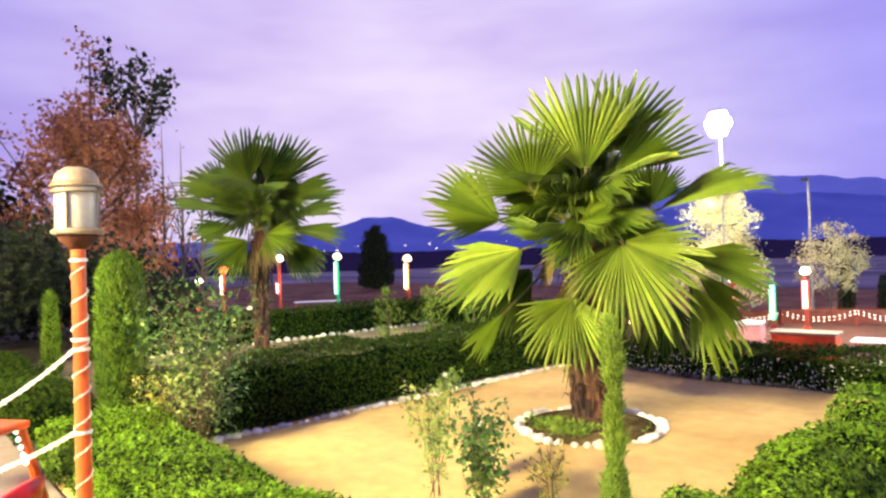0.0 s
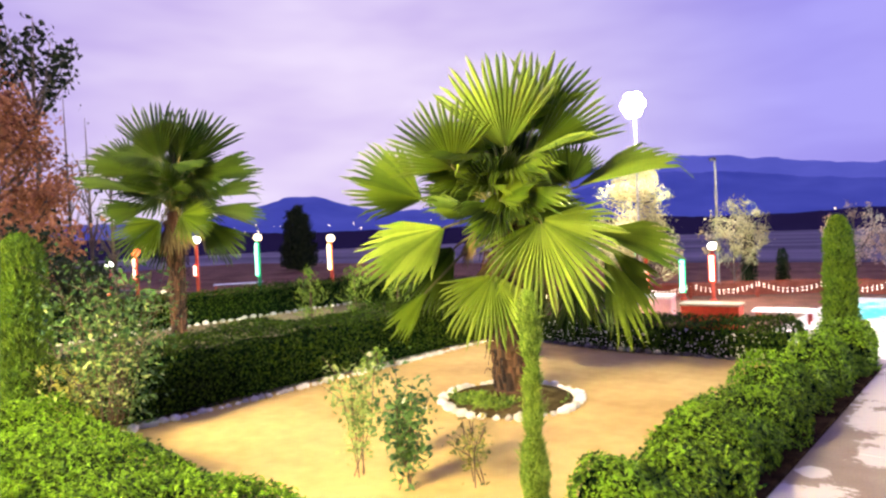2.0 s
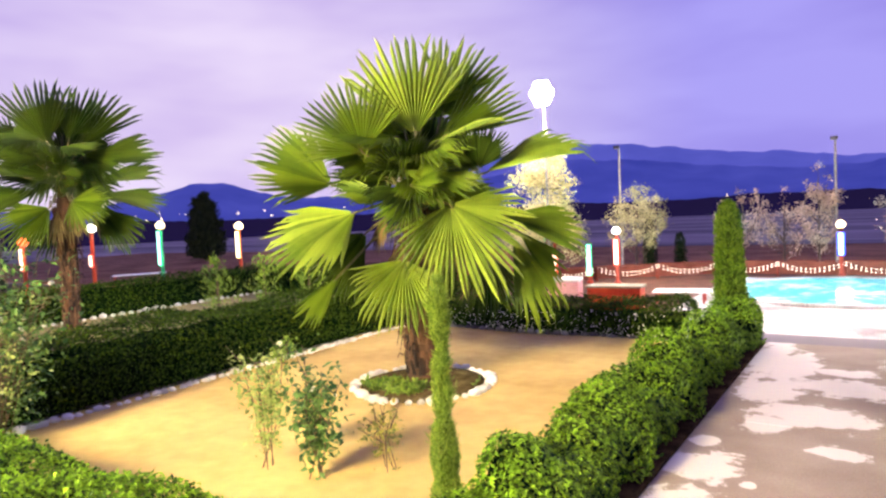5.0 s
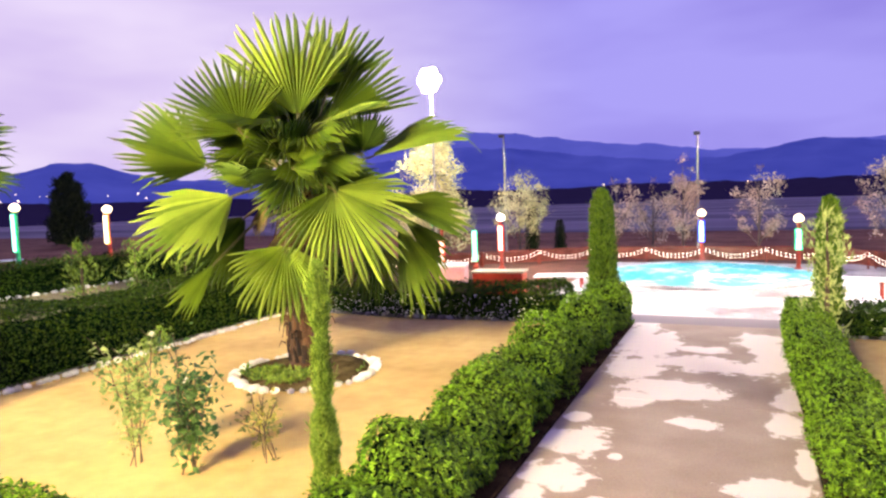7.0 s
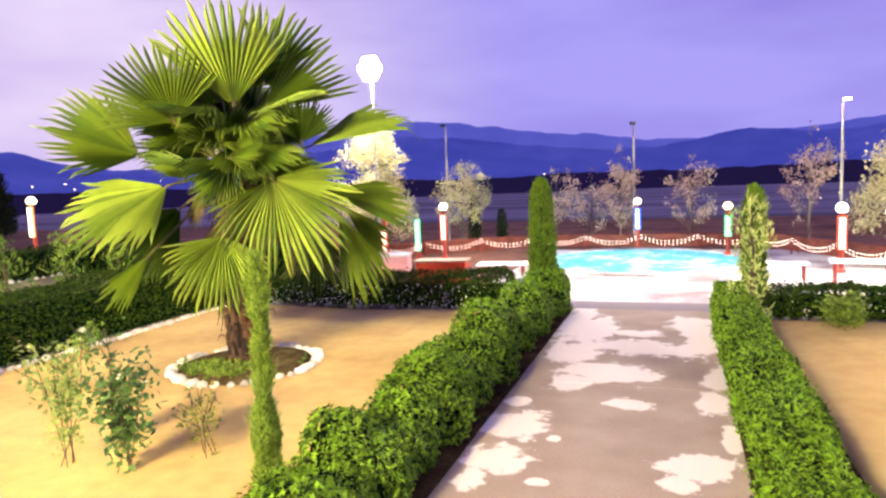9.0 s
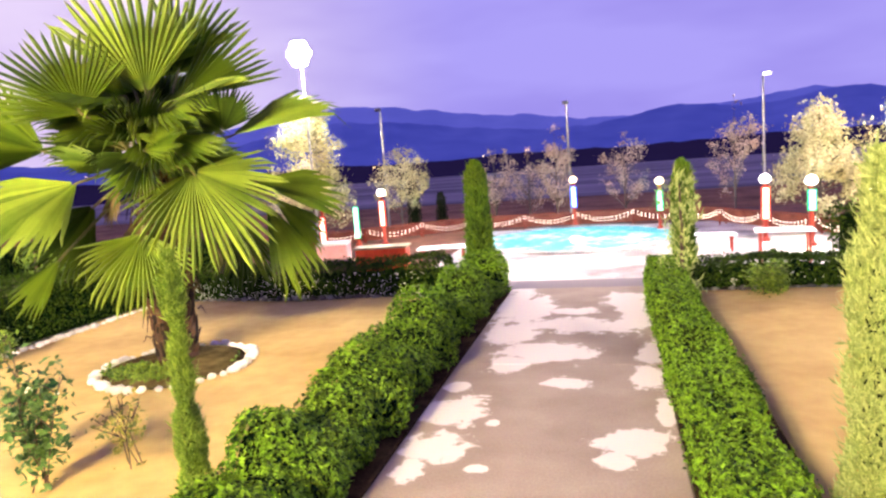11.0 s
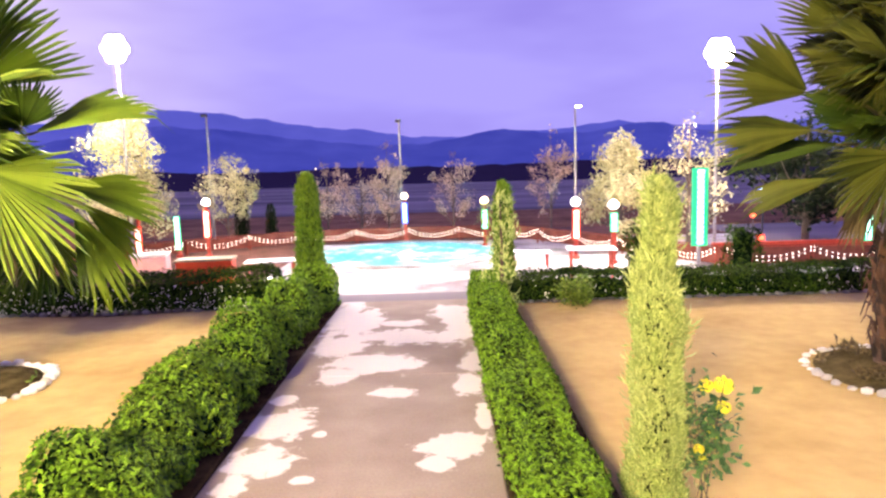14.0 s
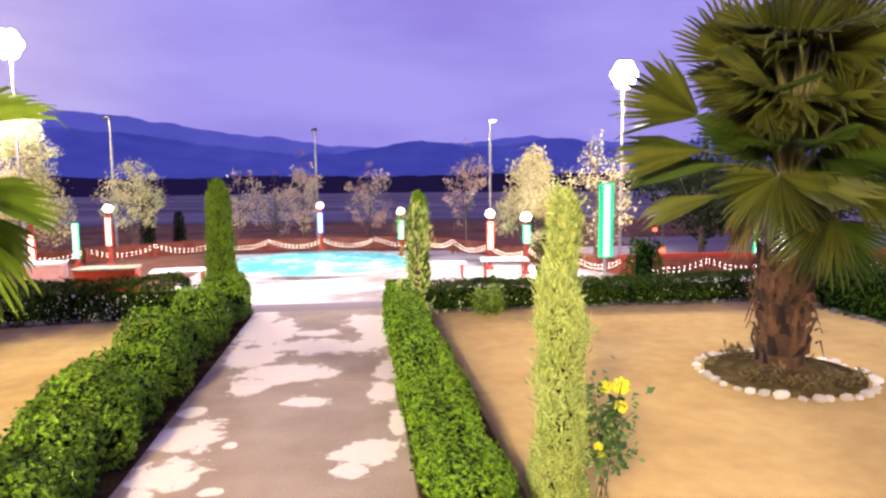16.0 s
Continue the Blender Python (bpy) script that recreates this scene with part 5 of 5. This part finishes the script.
def counter(place, w, d, h, label, turn):
    ob = thing("counter", place, label, "counter", turn=turn)
    Build().box(-w / 2 + 0.04, w / 2 - 0.04, -d / 2 + 0.04, d / 2 - 0.04, 0, h - 0.06, 0.02).done("body", COUNTER_RED, ob)
    Build().box(-w / 2, w / 2, -d / 2, d / 2, h - 0.06, h, 0.015).done("top", CREAM, ob, "pale edge of the top")
    return ob


counter((-4.98, 19.4, -1.0), 1.52, 0.7, 0.68, "red-painted counter on the terrace", 6)


def table(place, w, d, h, label, turn=0.0):
    ob = thing("table", place, label, "table", "terrace tables", turn=turn)
    Build().box(-w / 2, w / 2, -d / 2, d / 2, h - 0.04, h, 0.012).done("tabletop", WHITE, ob)
    for x in (-1, 1):
        for y in (-1, 1):
            Build().tube([(x * (w / 2 - 0.12), y * (d / 2 - 0.1), 0), (x * (w / 2 - 0.12), y * (d / 2 - 0.1), h - 0.04)], 0.028, 8).done("leg", RED, ob)
    return ob


table((5.2, 18.6, -1.0), 1.25, 0.8, 0.75, "white table with red legs on the terrace", -8)


def cool_box(place, w, d, h, label, turn):
    """A chest with a lid on a plinth."""
    ob = thing("chest", place, label, "chest", turn=turn)
    Build().box(-w / 2 + 0.03, w / 2 - 0.03, -d / 2 + 0.03, d / 2 - 0.03, 0, 0.08, 0.01).done("plinth", DARKMETAL, ob)
    Build().box(-w / 2, w / 2, -d / 2, d / 2, 0.08, h - 0.10, 0.03).done("body", PINK_LIT, ob)
    Build().box(-w / 2 - 0.015, w / 2 + 0.015, -d / 2 - 0.015, d / 2 + 0.015, h - 0.098, h, 0.025).done("lid", WHITE, ob, "white lid")
    return ob


cool_box((-7.0, 20.6, -1.0), 0.95, 0.6, 0.72, "white-lidded chest beside the counter, pink light in its colour", 10)
table((3.9, 20.6, -1.0), 1.2, 0.7, 0.45, "low white table with red legs on the terrace", -5)
table((-3.7, 21.2, -1.0), 1.5, 0.8, 0.34, "low white table with red legs by the pool", 8)

# added table; its white top stands in for a white-lit strip
table((-31.5, 21.4, -1.03), 2.6, 0.9, 0.55, "white table added for a white-lit strip behind the lawn", 55)

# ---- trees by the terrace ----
tree((-9.45, 24.6, -1.1), 5.5, 1.5, 2.4, 17000, 0.085, FLOODLIT_LEAF, "leafy tree glaring pale yellow in the flood light", 61, limbs=70, clump=0.26, cone=True, upward=0.35)
tree((-7.3, 28.5, -1.1), 3.8, 1.2, 1.6, 3600, 0.085, FLOODLIT_LEAF, "small tree by the railing, flood light in its leaf colour", 62, limbs=20, upward=1.25, clump=0.24, trunk_r=0.05, keep=0.45)
tree((-3.6, 30.6, -1.2), 3.6, 0.95, 1.6, 1500, 0.085, LAMPLIT_LEAF, "small half-bare tree beyond the railing", 63, limbs=20, upward=1.25, clump=0.24, trunk_r=0.05, keep=0.45)
tree((-2.2, 31.2, -1.2), 3.4, 1.0, 1.5, 1100, 0.085, LAMPLIT_LEAF, "small half-bare tree beyond the railing", 64, limbs=20, upward=1.25, clump=0.24, trunk_r=0.05, keep=0.45)
tree((-0.9, 30.2, -1.2), 4.2, 0.85, 1.9, 2600, 0.085, LAMPLIT_LEAF, "small brown-leaved tree beyond the railing", 65, limbs=20, upward=1.25, clump=0.24, trunk_r=0.05, keep=0.45)
tree((1.9, 30.8, -1.2), 3.7, 1.05, 1.7, 1700, 0.085, LAMPLIT_LEAF, "small brown-leaved tree beyond the railing", 66, limbs=20, upward=1.25, clump=0.24, trunk_r=0.05, keep=0.45)
tree((6.0, 29.6, -1.2), 4.5, 1.0, 2.0, 1900, 0.085, LAMPLIT_LEAF, "small half-bare tree beyond the railing", 67, limbs=20, upward=1.25, clump=0.24, trunk_r=0.05, keep=0.45)
tree((7.3, 23.6, -1.1), 3.9, 1.4, 1.9, 8600, 0.095, FLOODLIT_LEAF, "leafy tree with pale leaves in the flood light", 68, limbs=30, clump=0.24, cone=True, upward=0.4)
tree((9.2, 22.6, -1.1), 4.4, 1.2, 2.9, 1100, 0.085, FLOODLIT_LEAF, "thin tree beside the flood light, glare in its leaf colour", 69)
tree((8.9, 20.6, -1.1), 2.6, 0.9, 1.6, 260, 0.10, FLOODLIT_LEAF, "thin shrub with pale twigs beside the light column", 70)
cypress((-6.05, 30.4, -1.2), 1.75, 0.26, 1500, 0.10, DARKLEAF, "small dark brown-green cypress beyond the railing", 78)
cypress((-7.2, 30.0, -1.2), 2.5, 0.30, 2500, 0.10, DARKLEAF, "dark brown-green cypress beyond the railing", 71)
hedge(4.6, 5.0, 12.8, 13.2, 1.75, 0.06, 1800, HEDGE_SHADED, "small dark clipped bush behind the hedge", 72, z=-1.0)
hedge(6.3, 6.75, 12.8, 13.2, 1.72, 0.06, 1800, HEDGE_SHADED, "small dark clipped bush behind the hedge", 73, z=-1.0)

for x, y, h, k in ((14.5, 25.5, 4.4, 74), (18.0, 24.0, 5.2, 75), (21.5, 22.5, 4.6, 76)):
    tree((x, y, -1.2), h, 1.9, h * 0.55, 3600, 0.2, DARKLEAF, "dark leafy tree behind the red wall", k, limbs=16, trunk_r=0.14, clump=0.42)


def sign_light(place, mat, box, r, h, label):
    """A small glowing box on a thin post."""
    ob = thing("sign_light", place, label, "light", "small lights behind the wall")
    Build().tube([(0, 0, 0), (0, 0, h)], 0.03, 8).done("post", DARKMETAL, ob)
    Build().box(-r, r, -0.05, 0.05, h, h + 1.6 * r, 0.02).done("box", box, ob)
    Build().box(-r * 0.7, r * 0.7, -0.075, -0.052, h + 0.3 * r, h + 1.3 * r, 0.01).done("lamp_panel", mat, ob)
    return ob


sign_light((10.85, 21.2, -1.1), LED_BLUE, BOX_BLUE, 0.15, 1.95, "small blue light on a thin post")
sign_light((10.65, 20.9, -1.1), BULB_RED, BOX_RED, 0.12, 0.62, "small red light on a low thin post")
sign_light((10.75, 21.6, -1.1), BULB_RED, BOX_RED, 0.07, 1.25, "tiny red light on a thin post")
sign_light((15.6, 20.6, -1.1), BULB_RED, BOX_RED, 0.12, 1.15, "small red light on a thin post")

# ---- far side of the garden ----
tree((-26.3, 8.6, -1.1), 11.4, 2.7, 6.4, 15000, 0.16, AUTUMN, "tall tree with red-brown autumn leaves", 81, limbs=26, trunk_r=0.22, clump=0.27, upward=1.0)
tree((-25.6, 10.0, -1.1), 10.6, 1.6, 8.6, 900, 0.22, DARKLEAF, "tall half-bare tree with dark leaf clumps at the top", 82, limbs=14, trunk_r=0.16, clump=0.25, upward=1.6)
for k, (x, y, h) in enumerate(((-24.8, 11.4, 8.0), (-24.4, 12.0, 7.0), (-25.4, 10.9, 8.8))):
    tree((x, y, -1.1), h, 0.8, h * 0.6, 60, 0.14, DARKLEAF, "bare slender poplar behind the lawn", 83 + k, limbs=14, trunk_r=0.09, upward=2.2)
tree((-31.0, 5.0, -1.1), 6.5, 3.0, 3.0, 5200, 0.26, DARKLEAF, "dark leafy tree behind the lawn", 87, limbs=16, trunk_r=0.2, clump=0.45)
tree((-27.0, 4.6, -1.1), 4.2, 2.6, 2.0, 4200, 0.24, DARKLEAF, "dark leafy tree behind the lawn", 88, limbs=16, trunk_r=0.18, clump=0.45)
tree((-22.0, 8.0, -1.0), 3.8, 2.0, 1.9, 3200, 0.2, AUTUMN, "low tree with brown autumn leaves", 89, limbs=14, trunk_r=0.14, clump=0.45)
for x, y, h, k in ((-16.0, 4.0, 2.6, 91), (-17.5, 6.2, 2.4, 92), (-19.5, 4.4, 3.4, 93), (-15.5, 1.6, 2.4, 94), (-18.5, 8.4, 1.9, 95), (-21.5, 6.0, 3.6, 96), (-24.0, 2.6, 4.6, 97)):
    tree((x, y, ground_height(x, y)), h, h * 0.62, h * 0.45, 2600, 0.16, DARKLEAF, "dark bushy tree beyond the lawn", k, limbs=16, trunk_r=0.08, clump=0.45, upward=0.6)
cypress((-47.5, 37.2, -1.05), 5.5, 1.4, 4500, 0.45, DARKLEAF, "dark conical tree beyond the river bank", 90, ragged=0.25, taper=0.9)

# ---- lantern posts, rope and seats on the pavement ----


def lantern(place, label):
    ob = thing("lantern_post", place, label, "lantern", "lantern posts")
    post = Build().lathe([(0.10, 0), (0.10, 0.015), (0.046, 0.03), (0.040, 1.99)], 18).done("post", ORANGE, ob, smooth=False)
    wind = [(0.046 * math.cos(q * 6.2832 * 11 + math.sin(q * 9)), 0.046 * math.sin(q * 6.2832 * 11 + math.sin(q * 9)), 0.12 + 1.74 * q) for q in np.linspace(0, 1, 190)]
    Build().tube(wind, 0.0055, 5).done("wound_cord", ROPE, post, "white cord wound round the post")
    for z in (0.86, 1.36, 1.42, 1.90):
        Build().lathe([(0.041, -0.012), (0.053, -0.006), (0.053, 0.006), (0.041, 0.012)], 16, (0, 0, z)).done("cord_knot", ROPE, post)
    Build().lathe([(0.042, 1.965), (0.062, 1.98), (0.10, 2.02), (0.118, 2.06)], 20).done("cup", RUST_BROWN, ob, "rust-brown cup under the lantern", smooth=True)
    Build().lathe([(0.115, 2.055), (0.142, 2.06), (0.146, 2.075), (0.142, 2.085), (0.12, 2.09)], 28).done("lower_ring", CREAM, ob)
    Build().lathe([(0.112, 2.085), (0.118, 2.10), (0.118, 2.34), (0.112, 2.36)], 28).done("glass", FROSTED, ob, "frosted white glass", smooth=True)
    for z in (2.315, 2.35):
        Build().lathe([(0.11, z - 0.008), (0.144, z - 0.008), (0.147, z), (0.144, z + 0.008), (0.11, z + 0.008)], 28).done("upper_ring", CREAM, ob)
    Build().lathe([(0.126, 2.355), (0.125, 2.385), (0.106, 2.43), (0.065, 2.46), (0.02, 2.468)], 28).done("cap", CREAM, ob, "domed cream metal cap", smooth=True)
    for k in range(4):
        a = k * math.pi / 2 + 0.9
        Build().tube([(0.129 * math.cos(a), 0.129 * math.sin(a), 2.07), (0.129 * math.cos(a), 0.129 * math.sin(a), 2.35)], 0.008, 6).done("cage_bar", CREAM, ob)
    return ob


LANTERN_A, LANTERN_B = (-3.20, 2.78, 0.0), (-4.9, 0.5, 0.0)
lantern(LANTERN_A, "orange lantern post wound with white cord, frosted glass lantern")
lantern(LANTERN_B, "orange lantern post wound with white cord, frosted glass lantern")
for z, sag in ((1.39, 0.62), (0.88, 0.40)):
    ax, ay, bx, by = LANTERN_A[0], LANTERN_A[1], LANTERN_B[0], LANTERN_B[1]
    rp = Build()
    strands = [[], []]
    for q in np.linspace(0, 1, 90):
        c = Vector((ax + (bx - ax) * q, ay + (by - ay) * q, z - sag * (1 - (2 * q - 1) ** 2)))
        for s in (0, 1):
            a = q * 6.2832 * 34 + s * math.pi
            strands[s].append(c + Vector((0.009 * math.cos(a) * 0.8, 0.009 * math.cos(a) * 0.6, 0.009 * math.sin(a))))
    for s in strands:
        rp.tube(s, 0.0095, 6)
    tagged(rp.done("rope", ROPE), "thick white twisted rope slung between lantern posts", "rope", "ropes")


def plastic_chair(place, turn):
    ob = thing("plastic_chair", place, "red plastic garden chair on the pavement", "chair", turn=turn)
    Build().box(-0.24, 0.24, -0.23, 0.23, 0.40, 0.43, 0.012).done("seat", RED_PLASTIC, ob)
    b = Build()
    pr = [(x, 0.22 + 0.05 * (1 - (x / 0.25) ** 2) + 0.10 * (z - 0.43) / 0.4, z) for z in np.linspace(0.43, 0.80, 6) for x in np.linspace(-0.25, 0.25, 9)]
    pr = [(x, y, z if z < 0.79 else z + 0.05 * math.cos(x / 0.25 * 1.4)) for x, y, z in pr]
    back = [(x, y + 0.025, z) for x, y, z in pr]
    f = []
    for o, flip in ((0, False), (54, True)):
        for r in range(5):
            for c in range(8):
                q = (o + r * 9 + c, o + r * 9 + c + 1, o + (r + 1) * 9 + c + 1, o + (r + 1) * 9 + c)
                f.append(q[::-1] if flip else q)
    rim = [c for c in range(9)] + [r * 9 + 8 for r in range(1, 6)] + [45 + c for c in range(7, -1, -1)] + [r * 9 for r in range(4, 0, -1)]
    f += [(rim[j], rim[j - 1], rim[j - 1] + 54, rim[j] + 54) for j in range(len(rim))]
    b.add(pr + back, f).done("backrest", RED_PLASTIC, ob, smooth=True)
    for x in (-1, 1):
        for y in (-1, 1):
            Build().tube([(x * 0.25, y * 0.25, 0), (x * 0.21, y * 0.20, 0.41)], [0.018, 0.024], 8).done("leg", RED_PLASTIC, ob)
        Build().tube([(x * 0.25, -0.20, 0.42), (x * 0.27, -0.20, 0.62), (x * 0.27, 0.05, 0.64), (x * 0.25, 0.28, 0.64)], 0.022, 7).done("armrest", RED_PLASTIC, ob)
    return ob


plastic_chair((-2.62, 2.05, 0.0), -40)


def led_bench(place, turn):
    """An orange timber frame with green light strips."""
    ob = thing("light_strip_frame", place, "orange timber frame with green light strips", "swing frame", turn=turn)
    for x in (-0.6, 0.6):
        for s in (-1, 1):
            leg = Build().tube([(x, s * 0.34, 0), (x, s * 0.10, 0.74)], 0.035, 8).done("leg", ORANGE, ob)
            strip = Build()
            for q in np.linspace(0.62, 0.95, 5):
                strip.lathe([(0.006, -0.016), (0.018, 0), (0.006, 0.016)], 7, (x, s * (0.34 - 0.24 * q) - 0.045, 0.74 * q))
            tagged(strip.done("light_strip", LED_GREEN, leg), kind="stuff")
    Build().box(-0.66, 0.66, -0.14, 0.14, 0.72, 0.77).done("top_board", ORANGE, ob)
    return ob


led_bench((-4.75, 2.2, 0.0), 35)
